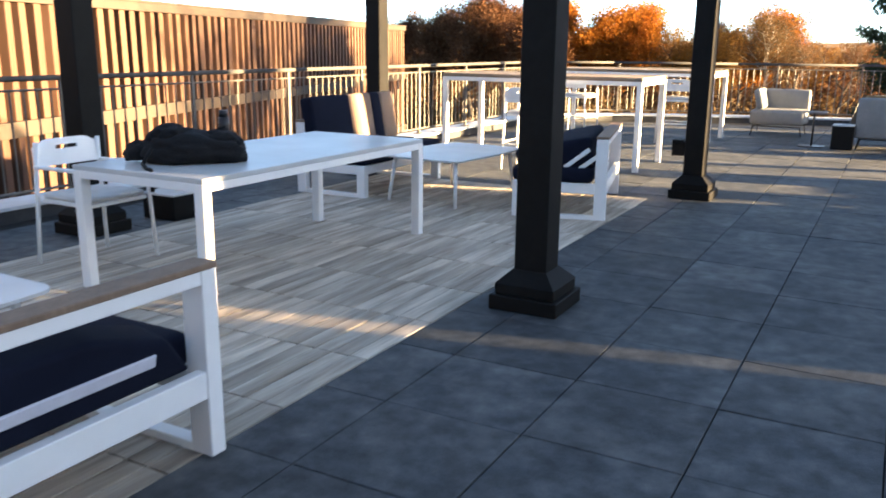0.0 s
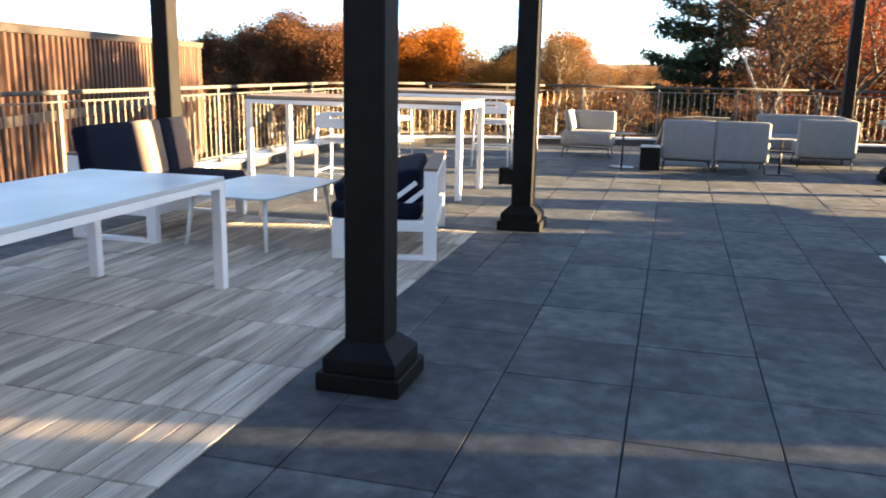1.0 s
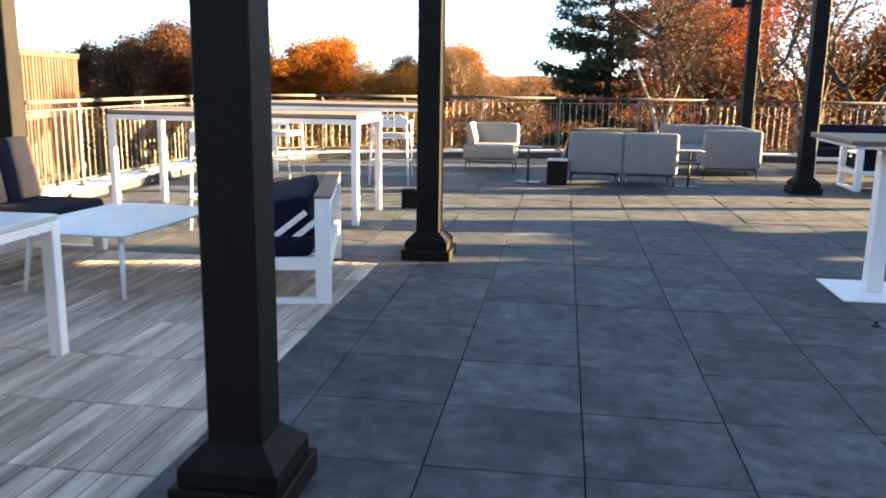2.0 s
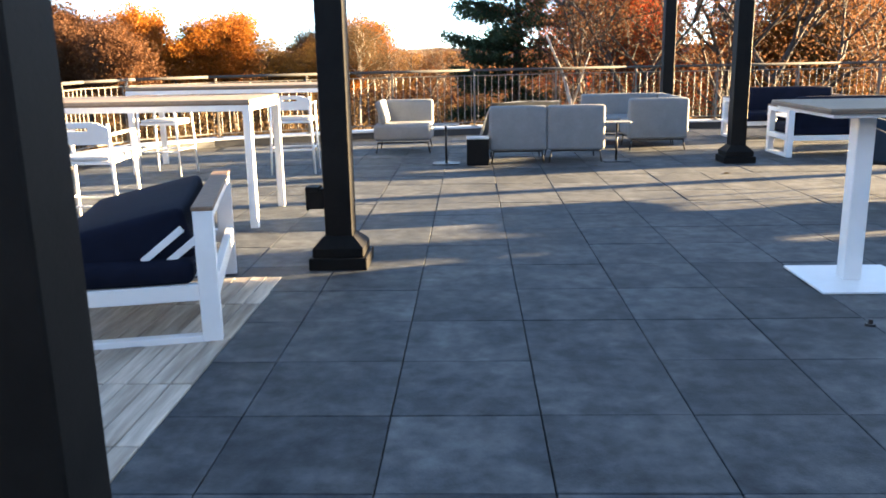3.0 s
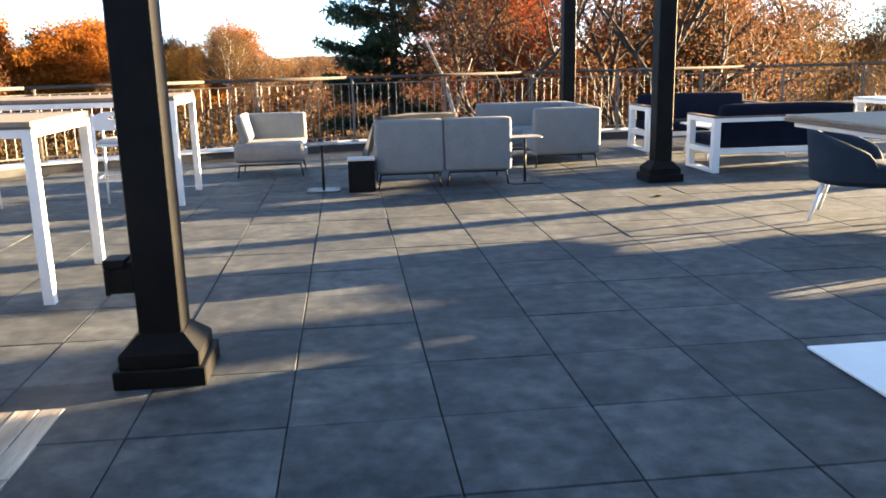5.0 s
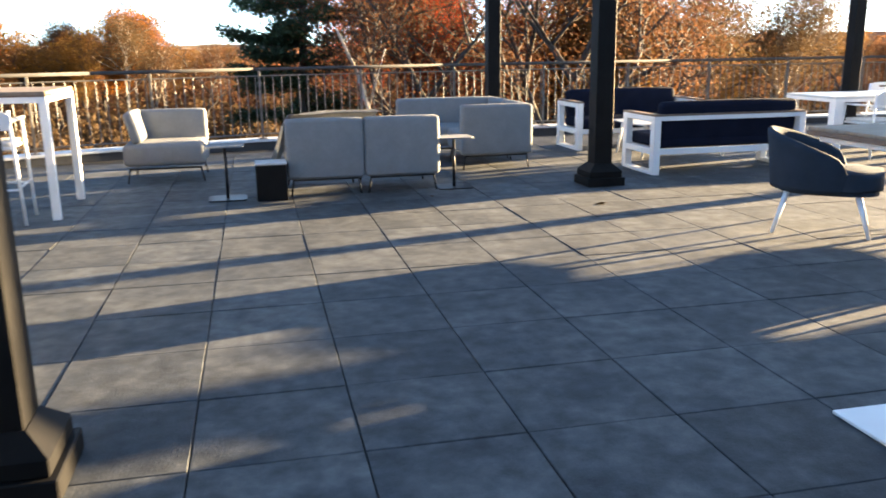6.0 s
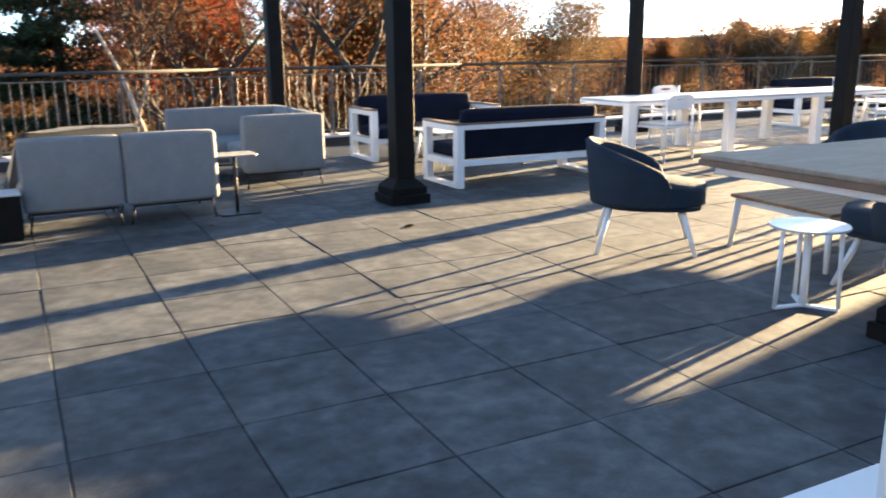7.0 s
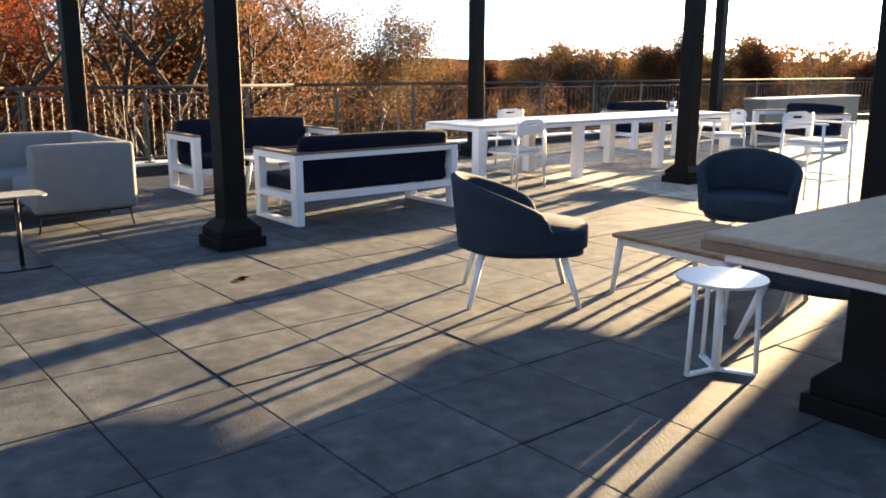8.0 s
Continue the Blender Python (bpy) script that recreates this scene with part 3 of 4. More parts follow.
def low_sofa(length, label, style):
    """A loveseat round the middle of its back: the back at y = 0, the seat towards +y; low side loops, higher back posts with a wooden cap."""
    ob = thing("loveseat", label, "sofa", "white framed loveseats")
    L, D, H, S = length / 2, 0.80, 0.71, 0.31
    for s in (-1, 1):
        x = s * (L - 0.035)
        part("back_post", cube(x - 0.035, 0, 0, x + 0.035, 0.10, H - 0.022, 0.004), M_WHITE, ob)
        part("front_leg", cube(x - 0.035, D - 0.09, 0, x + 0.035, D, S, 0.004), M_WHITE, ob)
        part("floor_bar", cube(x - 0.034, 0.10, 0, x + 0.034, D - 0.09, 0.035, 0.003), M_WHITE, ob)
        part("side_rail", cube(x - 0.034, 0.10, S - 0.085, x + 0.034, D - 0.09, S - 0.001, 0.003), M_WHITE, ob)
    part("front_rail", cube(-L + 0.07, D - 0.06, S - 0.085, L - 0.07, D - 0.012, S - 0.002, 0.003), M_WHITE, ob)
    part("back_rail", cube(-L + 0.07, 0.004, S - 0.085, L - 0.07, 0.05, S + 0.015, 0.003), M_WHITE, ob)
    part("top_rail", cube(-L + 0.07, 0.002, H - 0.072, L - 0.07, 0.06, H - 0.022, 0.003), M_WHITE, ob)
    part("cap", cube(-L - 0.003, -0.005, H - 0.022, L + 0.003, 0.105, H, 0.004), M_CAP, ob, "greyed wooden cap rail")
    part("seat_cushion", soft(-L + 0.01, 0.12, S, L - 0.01, D + 0.01, S + 0.13, 0.04), M_NAVY, ob, "navy seat cushion", True)
    if style == "tumbled":
        m = pose(0, 0.115, S + 0.125, -12, 0, 1)
        part("back_cushion", soft(-L + 0.085, 0.0, 0.0, L - 0.10, 0.66, 0.27, 0.035, m), M_NAVY, ob, "navy back cushion fallen forwards", True)
        for k in range(2):
            bm = cube(-0.012, 0.0, 0.0, 0.012, 0.26, 0.035, 0.003, m=pose(-L + 0.055, 0.05 + 0.10 * k, 0.55 + 0.03 * k, -38, 0, 0))
            part("tilted_strut", bm, M_WHITE, ob, "white strut of the folded backrest")
    elif style == "striped":
        m = pose(0, 0.14, S + 0.11, 10, 0, 0)
        banded_cushion(ob, -L + 0.01, -0.02, 0.0, L - 0.01, 0.13, 0.50, m, [(0, 0.18, M_BEIGE), (0.18, 0.30, M_NAVY), (0.30, 0.57, M_BEIGE), (0.57, 1.0, M_NAVY)])
    else:
        m = pose(0, 0.06, S + 0.012, 12, 0, 0)
        bm = slab([(-L + 0.04, 0.0), (L - 0.075, 0.0), (L - 0.20, 0.16), (L - 0.50, 0.255), (-L + 0.04, 0.275)], -0.16, 0.0)
        bmesh.ops.bevel(bm, geom=bm.edges[:], offset=0.025, segments=3, affect="EDGES", profile=0.5)
        for v in bm.verts:
            v.co = m @ Vector((v.co.x, -v.co.z, v.co.y))
        core = part("back_cushion", bm, M_NAVY, ob, "slumped navy back cushion", True)
        part("stripe", cube(-L + 0.10, -0.008, 0.085, L - 0.26, 0.01, 0.13, 0.003, m=m), M_STRIPE, core, "pale woven stripe")
    return ob


put(low_sofa(1.50, "loveseat with white frame, navy seat and navy-beige striped back", "striped"), -5.28, 7.57, -90)
put(low_sofa(1.46, "loveseat with white frame and tumbled navy back cushion", "tumbled"), -2.34, 7.73, 102.7)
put(low_sofa(1.55, "loveseat with white frame, navy back cushion with a pale stripe", "plain"), -2.10, 1.63, 90)


def arm_sofa(length, label):
    """A sofa with full-height side frames: the back at y = 0, the seat towards +y."""
    ob = thing("outdoor_sofa", label, "sofa", "white framed sofas")
    L, D, H, S = length / 2, 0.80, 0.66, 0.31
    for s in (-1, 1):
        x = s * (L - 0.04)
        frame = part("side_frame", cube(x - 0.04, 0, H - 0.082, x + 0.04, D, H - 0.022, 0.004), M_WHITE, ob)
        part("leg", cube(x - 0.039, 0, 0, x + 0.039, 0.10, H - 0.082, 0.004), M_WHITE, frame)
        part("leg", cube(x - 0.039, D - 0.10, 0, x + 0.039, D, H - 0.082, 0.004), M_WHITE, frame)
        part("floor_bar", cube(x - 0.038, 0.10, 0, x + 0.038, D - 0.10, 0.04, 0.003), M_WHITE, frame)
        part("side_rail", cube(x - 0.038, 0.10, 0.22, x + 0.038, D - 0.10, 0.285, 0.003), M_WHITE, frame)
        part("arm_cap", cube(x - 0.043, -0.004, H - 0.022, x + 0.043, D + 0.004, H, 0.004), M_CAP, ob, "greyed wooden arm cap")
    part("top_rail", cube(-L + 0.08, 0.002, H - 0.07, L - 0.08, 0.05, H - 0.022, 0.003), M_WHITE, ob)
    part("back_cap", cube(-L + 0.084, -0.002, H - 0.0215, L - 0.084, 0.055, H - 0.001, 0.003), M_CAP, ob, "greyed wooden back cap")
    part("back_rail", cube(-L + 0.08, 0.01, 0.22, L - 0.08, 0.05, 0.285, 0.003), M_WHITE, ob)
    part("front_rail", cube(-L + 0.08, D - 0.06, 0.22, L - 0.08, D - 0.01, 0.285, 0.003), M_WHITE, ob)
    part("seat_cushion", soft(-L + 0.09, 0.06, 0.285, L - 0.09, D + 0.01, 0.42, 0.04), M_NAVY, ob, "navy seat cushion", True)
    m = pose(0, 0.055, 0.31, 6, 0, 0)
    part("back_cushion", soft(-L + 0.10, 0.01, 0.0, L - 0.10, 0.16, 0.47, 0.05, m), M_NAVY, ob, "navy back cushion", True)
    return ob


put(arm_sofa(1.86, "white framed outdoor sofa with navy cushions and wooden arm caps"), 4.23, 14.11, 0)
put(arm_sofa(1.86, "white framed outdoor sofa with navy cushions beside the railing"), 4.28, 17.24, 180)
put(arm_sofa(1.86, "white framed outdoor sofa with navy cushions, far side"), 12.4, 17.6, 180)
put(arm_sofa(1.6, "white framed outdoor sofa with navy cushions, far side"), 14.3, 15.0, 65)
coffee_table(13.0, 16.1, 90, "low white coffee table with rounded corners, far side")


# ---- grey modular sofas ----
def grey_module(w, label, left=False, right=False, d=0.82, back=True, far_arm=False):
    """A grey module: the back at y = 0, the seat towards +y, arms at x < 0 (left) or x > 0 (right)."""
    ob = thing("modular_sofa", label, "sofa", "grey modular seating")
    W = w / 2
    y0 = 0.15
    part("seat", soft(-W + 0.005 + (0.13 if left else 0), y0, 0.19, W - 0.005 - (0.13 if right else 0), d, 0.43, 0.05, None, 0.008), M_GREY, ob, "", True)
    part("back", soft(-W, 0, 0.17, W, 0.14, 0.75, 0.035, None, 0.006), M_GREY, ob, "", True)
    if left:
        part("arm", soft(-W, 0.142, 0.17, -W + 0.13, d - 0.03, 0.748, 0.035, None, 0.006), M_GREY, ob, "", True)
    if right:
        part("arm", soft(W - 0.13, 0.142, 0.17, W, d - 0.03, 0.748, 0.035, None, 0.006), M_GREY, ob, "", True)
    for sx in (-1, 1):
        for yy in (0.06, d - 0.06):
            part("leg", rod((sx * (W - 0.06), yy, 0.165), (sx * (W - 0.03), yy, 0), 0.011, 0.009, 8), M_DARK, ob, "thin black metal leg", True)
    for yy in (0.06, d - 0.06):
        part("rail", cube(-W + 0.05, yy - 0.012, 0.148, W - 0.05, yy + 0.012, 0.168, 0.002), M_DARK, ob, "black base rail")
    return ob


put(grey_module(0.75, "pale grey upholstered sofa module with thin black legs"), -0.27, 13.88)
put(grey_module(0.75, "pale grey upholstered sofa module with thin black legs"), 0.49, 13.88)
put(grey_module(0.86, "pale grey upholstered lounge chair with one arm"), -1.90, 16.02, 180)
put(grey_module(0.86, "pale grey upholstered sofa module forming a corner", right=True), 1.83, 15.12, 0)
put(grey_module(1.35, "pale grey upholstered corner sofa unit", left=True), 1.585, 16.78, 180)


def wedge_arm(x, y, rz):
    ob = thing("bolster", "pale grey wedge bolster leaning in a lounge chair", "cushion")
    bm = soft(-0.05, -0.36, 0.0, 0.05, 0.36, 0.33, 0.03, pose(0, 0, 0, 0, -14, 0))
    part("cushion", bm, M_GREY, ob, "", True)
    return put(ob, x, y, rz, 0.44)


wedge_arm(-2.17, 15.58, 0)


def arm_and_back_sheet(x, y):
    """A sheet standing in for a grey sofa's slanted arm and back top, at the end of the double sofa."""
    bm = bmesh.new()
    n, k = 18, 12
    rows = []
    for i in range(n + 1):
        row = []
        for j in range(k + 1):
            u, v = i / n, j / k
            px = -0.745 + 1.20 * (u - 0.2)
            pz = 0.79 - 0.02 * v
            py = 0.145 + 0.72 * v
            if u < 0.2:
                pz -= (0.2 - u) * 2.6
                px += (0.2 - u) * (0.55 - 0.45 * v)
            pz -= 0.10 * v * max(0.0, 0.5 - u) / 0.5 + 0.30 * max(0.0, v - 0.8) / 0.2
            nz = noise.noise(Vector((u * 3.2, v * 3.6, 0.4)))
            row.append(bm.verts.new((px + 0.012 * nz, py, pz + 0.012 * nz)))
        rows.append(row)
    for a, b in zip(rows, rows[1:]):
        for j in range(k):
            bm.faces.new((a[j], b[j], b[j + 1], a[j + 1]))
    bmesh.ops.solidify(bm, geom=bm.faces[:], thickness=0.012)
    ob = part("furniture_cover", bm, M_GREY, None, "", True)
    tagged(ob, "slanted arm and back top of a grey sofa, shaped as a sheet", "cover")
    return put(ob, x, y)


arm_and_back_sheet(0.12, 13.90)


def cube_box(x, y, w, h, label):
    ob = thing("storage_cube", label, "box")
    part("body", cube(-w / 2, -w / 2, 0, w / 2, w / 2, h - 0.02, 0.008), M_BLACK, ob)
    part("lid", cube(-w / 2 - 0.002, -w / 2 - 0.002, h - 0.02, w / 2 + 0.002, w / 2 + 0.002, h, 0.006), M_PAD, ob, "pale lid")
    return put(ob, x, y)


cube_box(-0.80, 13.90, 0.29, 0.36, "dark cube with a pale lid beside a grey sofa")
cube_box(-5.40, 5.32, 0.36, 0.22, "low dark box with a pale lid near the railing")



def planter_bench(x, y, w, h, label):
    ob = thing("planter", label, "planter")
    part("panel", cube(-w / 2, -0.25, 0.03, w / 2, 0.25, h - 0.03, 0.01), M_PLANTER, ob)
    part("rim", cube(-w / 2 - 0.02, -0.27, h - 0.03, w / 2 + 0.02, 0.27, h, 0.006), M_CURB, ob, "pale metal rim")
    part("plinth", cube(-w / 2 + 0.05, -0.2, 0, w / 2 - 0.05, 0.2, 0.03, 0.0), M_DARK, ob)
    return put(ob, x, y)


planter_bench(18.2, 17.3, 4.2, 0.78, "long low grey-green planter near the railing")


# ---- tub armchairs ----
def tub_chair():
    """A tub armchair that faces +y."""
    ob = thing("tub_armchair", "navy felt tub armchair with splayed white legs", "armchair", "tub armchairs")
    bm = bmesh.new()
    n, k, th = 44, 10, 0.05
    ang = 128

    def top(a):
        s = min(1.0, abs(a) / ang)
        h = 0.76 - 0.25 * s ** 1.7
        edge = max(0.0, (s - 0.84) / 0.16)
        return h - 0.15 * edge ** 2.2

    def at(a, z, inner):
        r = radians(a - 90)
        f = (z - 0.33) / 0.43
        grow = 0.90 + 0.12 * f
        rx, ry = 0.39 * grow - (th if inner else 0), 0.385 * grow - (th if inner else 0)
        return (rx * math.cos(r), ry * math.sin(r), z)

    cols = []
    for i in range(n + 1):
        a = -ang + 2 * ang * i / n
        t = top(a)
        out = [bm.verts.new(at(a, 0.33 + (t - 0.33) * j / k, False)) for j in range(k + 1)]
        rim = [bm.verts.new(((at(a, t, False)[0] + at(a, t, True)[0]) / 2, (at(a, t, False)[1] + at(a, t, True)[1]) / 2, t + 0.018))]
        inn = [bm.verts.new(at(a, 0.33 + (t - 0.33) * j / k, True)) for j in range(k, -1, -1)]
        cols.append(out + rim + inn)
    m = len(cols[0])
    for a, b in zip(cols, cols[1:]):
        for j in range(m):
            bm.faces.new((a[j], b[j], b[(j + 1) % m], a[(j + 1) % m]))
    bm.faces.new(cols[0])
    bm.faces.new(cols[-1][::-1])
    bmesh.ops.recalc_face_normals(bm, faces=bm.faces)
    part("shell", bm, M_NAVY_TUB, ob, "", True)
    outline = []
    for i in range(40):
        a = 2 * math.pi * i / 40
        x, y = 0.315 * math.cos(a), 0.30 * math.sin(a)
        if y > 0:
            y = 0.44 * math.copysign(abs(math.sin(a)) ** 0.55, 1)
            x = 0.315 * math.copysign(abs(math.cos(a)) ** 0.55, math.cos(a))
        outline.append((x, y))
    bm = slab(outline, 0.335, 0.47)
    e = [e for e in bm.edges if abs(e.verts[0].co.z - e.verts[1].co.z) < 1e-5]
    bmesh.ops.bevel(bm, geom=e, offset=0.035, segments=3, affect="EDGES", profile=0.5)
    part("seat_cushion", bm, M_NAVY_TUB, ob, "", True)
    part("base", slab([(x * 0.95, y * 0.95) for x, y in outline], 0.305, 0.334), M_NAVY_TUB, ob)
    for sx in (-1, 1):
        for sy in (-1, 1):
            part("leg", rod((sx * 0.22, 0.03 + sy * 0.24, 0.31), (sx * 0.30, 0.04 + sy * 0.33, 0), 0.022, 0.014, 10), M_WHITE, ob, "white tapered leg", True)
    return ob


tub = put(tub_chair(), 3.25, 11.30, -128)
copy_thing(tub, pose(5.52, 11.09, 0, 0, 0, 121))
copy_thing(tub, pose(3.93, 9.62, 0, 0, 0, 8))


# ---- white chairs ----
def arm_chair(high=0.0, pad=True):
    """A white metal armchair that faces +y; high: how much taller a bar chair stands."""
    name = "bar_chair" if high else "dining_chair"
    label = "white metal bar chair with slotted back and footrest" if high else "white metal armchair with slotted back and pale seat pad"
    ob = thing(name, label, "chair", "white bar chairs" if high else "white dining chairs")
    S = 0.44 + high
    for sx in (-1, 1):
        part("leg", rod((sx * 0.25, 0.22, S + 0.20), (sx * 0.27, 0.25, 0), 0.016, 0.013, 8), M_WHITE, ob, "", True)
        part("leg", rod((sx * 0.235, -0.22, S + (0.29 if high else 0.36)), (sx * 0.27, -0.25, 0), 0.016, 0.013, 8), M_WHITE, ob, "", True)
        part("armrest", cube(sx * 0.25 - 0.022, -0.22, S + 0.195, sx * 0.25 + 0.022, 0.26, S + 0.215, 0.004), M_WHITE, ob)
    part("seat", cube(-0.23, -0.22, S - 0.03, 0.23, 0.23, S - 0.005, 0.004), M_WHITE, ob)
    if pad:
        part("seat_pad", soft(-0.225, -0.21, S - 0.005, 0.225, 0.225, S + 0.035, 0.018, None, 0.006), M_PAD, ob, "pale seat pad", True)
    pts = []
    for k in range(13):
        u = -1 + k / 6
        pts.append((0.25 * u, 0.145 - 0.05 * max(0, abs(u) - 0.6) / 0.4))
    m = pose(0, -0.225, S + (0.13 if high else 0.20), 96, 0, 0)
    bm = bmesh.new()
    outline = [(-0.25, 0.0), (0.25, 0.0)] + [(x, y + 0.03) for x, y in pts[::-1]]
    lo = [bm.verts.new(m @ Vector((x, y, -0.008))) for x, y in outline]
    hi = [bm.verts.new(m @ Vector((x, y, 0.008))) for x, y in outline]
    slot = [(-0.085, 0.105), (0.085, 0.105), (0.085, 0.130), (-0.085, 0.130)]
    slo = [bm.verts.new(m @ Vector((x, y, -0.008))) for x, y in slot]
    shi = [bm.verts.new(m @ Vector((x, y, 0.008))) for x, y in slot]
    for ring, inner in ((lo, slo), (hi, shi)):
        e = [bm.edges.new((ring[i], ring[(i + 1) % len(ring)])) for i in range(len(ring))]
        e += [bm.edges.new((inner[i], inner[(i + 1) % 4])) for i in range(4)]
        bmesh.ops.triangle_fill(bm, edges=e, use_beauty=True)
    for a, b in ((lo, hi), (slo, shi)):
        for i in range(len(a)):
            bm.faces.new((a[i], a[(i + 1) % len(a)], b[(i + 1) % len(a)], b[i]))
    bmesh.ops.recalc_face_normals(bm, faces=bm.faces)
    part("backrest", bm, M_WHITE, ob)
    if high:
        for y in (-0.235, 0.235):
            part("footrest", rod((-0.262, y, 0.30), (0.262, y, 0.30), 0.011, n=8), M_WHITE, ob, "", True)
        for sx in (-1, 1):
            part("stretcher", rod((sx * 0.262, -0.235, 0.32), (sx * 0.262, 0.235, 0.32), 0.010, n=8), M_WHITE, ob, "", True)
    return ob


dining = put(arm_chair(), -4.72, 4.00, -90)
copy_thing(dining, pose(6.58, 14.75, 0, 0, 0, 8))
copy_thing(dining, pose(8.2, 16.3, 0, 0, 0, 180))
copy_thing(dining, pose(10.65, 14.6, 0, 0, 0, 55))
bar = put(arm_chair(0.22), -3.95, 9.58, 2)
copy_thing(bar, pose(-4.75, 13.40, 0, 0, 0, -6))
copy_thing(bar, pose(-3.12, 13.42, 0, 0, 0, 4))
copy_thing(bar, pose(8.05, 11.86, 0, 0, 0, 175))


# ---- small things ----
def backpack(x, y, rz):
    ob = thing("backpack", "soft black nylon backpack lying on the white table", "bag")

    def lump(cx, cy, cz, rx, ry, rz_, s):
        bm = bmesh.new()
        bmesh.ops.create_icosphere(bm, subdivisions=4, radius=1.0)
        for v in bm.verts:
            d = v.co.copy()
            k = 1 + 0.22 * noise.noise(d * 1.7 + Vector((s, 0, 0))) + 0.13 * noise.noise(d * 4.2 + Vector((s, 3, 0)))
            z = d.z if d.z > -0.55 else -0.55
            v.co = Vector((cx + rx * d.x * k, cy + ry * d.y * k, cz + rz_ * z * k))
        return bm
    part("body", lump(0, 0, 0.062, 0.31, 0.20, 0.115, 1), M_FABRIC_BLACK, ob, "", True)
    part("pocket", lump(-0.12, 0.02, 0.145, 0.13, 0.12, 0.075, 4), M_FABRIC_BLACK, ob, "", True)
    part("side_pouch", lump(-0.29, 0.0, 0.055, 0.10, 0.09, 0.07, 9), M_FABRIC_BLACK, ob, "", True)
    part("flap", lump(0.17, 0.03, 0.105, 0.13, 0.12, 0.075, 12), M_FABRIC_BLACK, ob, "", True)
    bm = bmesh.new()
    pts = [(-0.20, -0.17, 0.10), (-0.24, -0.26, 0.02), (-0.20, -0.36, 0.008), (-0.17, -0.40, 0.006), (-0.165, -0.425, -0.02), (-0.165, -0.43, -0.11)]
    for a, b in zip(pts, pts[1:]):
        tube(bm, a, b, 0.012, n=6)
    part("strap", bm, M_FABRIC_BLACK, ob, "", True)
    return put(ob, x, y, rz, 0.741)


backpack(-3.80, 3.99, 38)


def tumbler(x, y, z, label, band):
    ob = thing("tumbler", label, "cup")
    part("cup", rod((0, 0, 0), (0, 0, 0.13), 0.034, 0.042, 20), M_CLEAR, ob, "", True)
    part("lid", rod((0, 0, 0.13), (0, 0, 0.15), 0.044, 0.042, 20), M_DARK if not band else M_CLEAR, ob, "", True)
    if band:
        part("band", rod((0, 0, 0.07), (0, 0, 0.11), 0.0405, 0.043, 20), M_LID, ob, "blue band", True)
        part("straw", rod((0.01, 0, 0.15), (0.02, 0, 0.21), 0.004, n=6), M_CLEAR, ob)
    return put(ob, x, y, 0, z)


def steel_bottle(x, y, z):
    ob = thing("water_bottle", "black and steel water bottle standing beside the backpack", "bottle")
    part("body", rod((0, 0, 0), (0, 0, 0.19), 0.036, 0.036, 20), M_CLEAR, ob, "brushed steel body", True)
    part("sleeve", rod((0, 0, 0.085), (0, 0, 0.20), 0.0375, 0.0375, 20), M_DARK, ob, "black sleeve", True)
    part("cap", rod((0, 0, 0.20), (0, 0, 0.245), 0.031, 0.029, 20), M_DARK, ob, "black screw cap", True)
    return put(ob, x, y, 0, z)


steel_bottle(-4.17, 4.66, 0.741)
tumbler(10.6, 15.45, 0.741, "white tumbler with a blue band on the long table", True)


def camera_case(x, y):
    ob = thing("camera_bag", "small black case lying beside the backpack", "bag")
    part("body", soft(-0.07, -0.05, 0, 0.07, 0.05, 0.12, 0.02), M_FABRIC_BLACK, ob, "", True)
    part("handle", rod((-0.05, 0, 0.125), (0.05, 0, 0.16), 0.008, n=6), M_FABRIC_BLACK, ob)
    return put(ob, x, y, 30, 0.741)


camera_case(-4.02, 4.45)


def floor_disc(x, y):
    ob = thing("floor_fitting", "small dark round fitting standing on the pavers", "fitting")
    part("disc", rod((0, 0, 0), (0, 0, 0.012), 0.028, 0.026, 16), M_DARK, ob)
    part("knob", rod((0, 0, 0.012), (0, 0, 0.035), 0.014, 0.010, 12), M_DARK, ob)
    return put(ob, x, y)


floor_disc(1.20, 7.19)


def leaf(x, y, rz, s=1.0):
    bm = bmesh.new()
    pts = [(0, -0.05), (0.02, -0.03), (0.03, 0.0), (0.02, 0.03), (0, 0.055), (-0.02, 0.03), (-0.028, 0.0), (-0.02, -0.03)]
    lo = [bm.verts.new((a * s, b * s, 0.003 + 6 * a * a)) for a, b in pts]
    bm.faces.new(lo)
    bmesh.ops.solidify(bm, geom=bm.faces[:], thickness=0.0015)
    ob = part("fallen_leaf", bm, L_TAN)
    tagged(ob, "dry brown leaf fallen on the pavers", "leaf", "fallen leaves")
    return put(ob, x, y, rz, 0.001)


for k, (lx, ly) in enumerate([(0.70, 13.55), (2.07, 12.69), (2.12, 12.74)]):
    leaf(lx, ly, 47 * k, 0.8 + 0.1 * (k % 3))


# ---- unseen walls added: east pieces cut the sun into streaks, south closes the place ----
for k, (y0, y1) in enumerate(((-8.0, 7.97), (8.10, 12.42), (12.72, 13.2))):
    tagged(part("wall_east_%d" % (k + 1), cube(15.0, y0, -6.0, 15.4, y1, 4.6, 0.01), M_PLAIN), "added plain wall, out of view", "wall", kind="structure")
tagged(part("wall_south", cube(-7.0, -8.4, -6.0, 15.4, -8.0, 4.6, 0.01), M_PLAIN), "added plain wall, out of view", "wall", kind="structure")
tagged(part("south_floor", cube(-6.6, -8.0, -0.4, 15.0, -4.0, -0.01, 0.0), M_MEMBRANE), "plain dark roof floor", "floor", kind="structure")


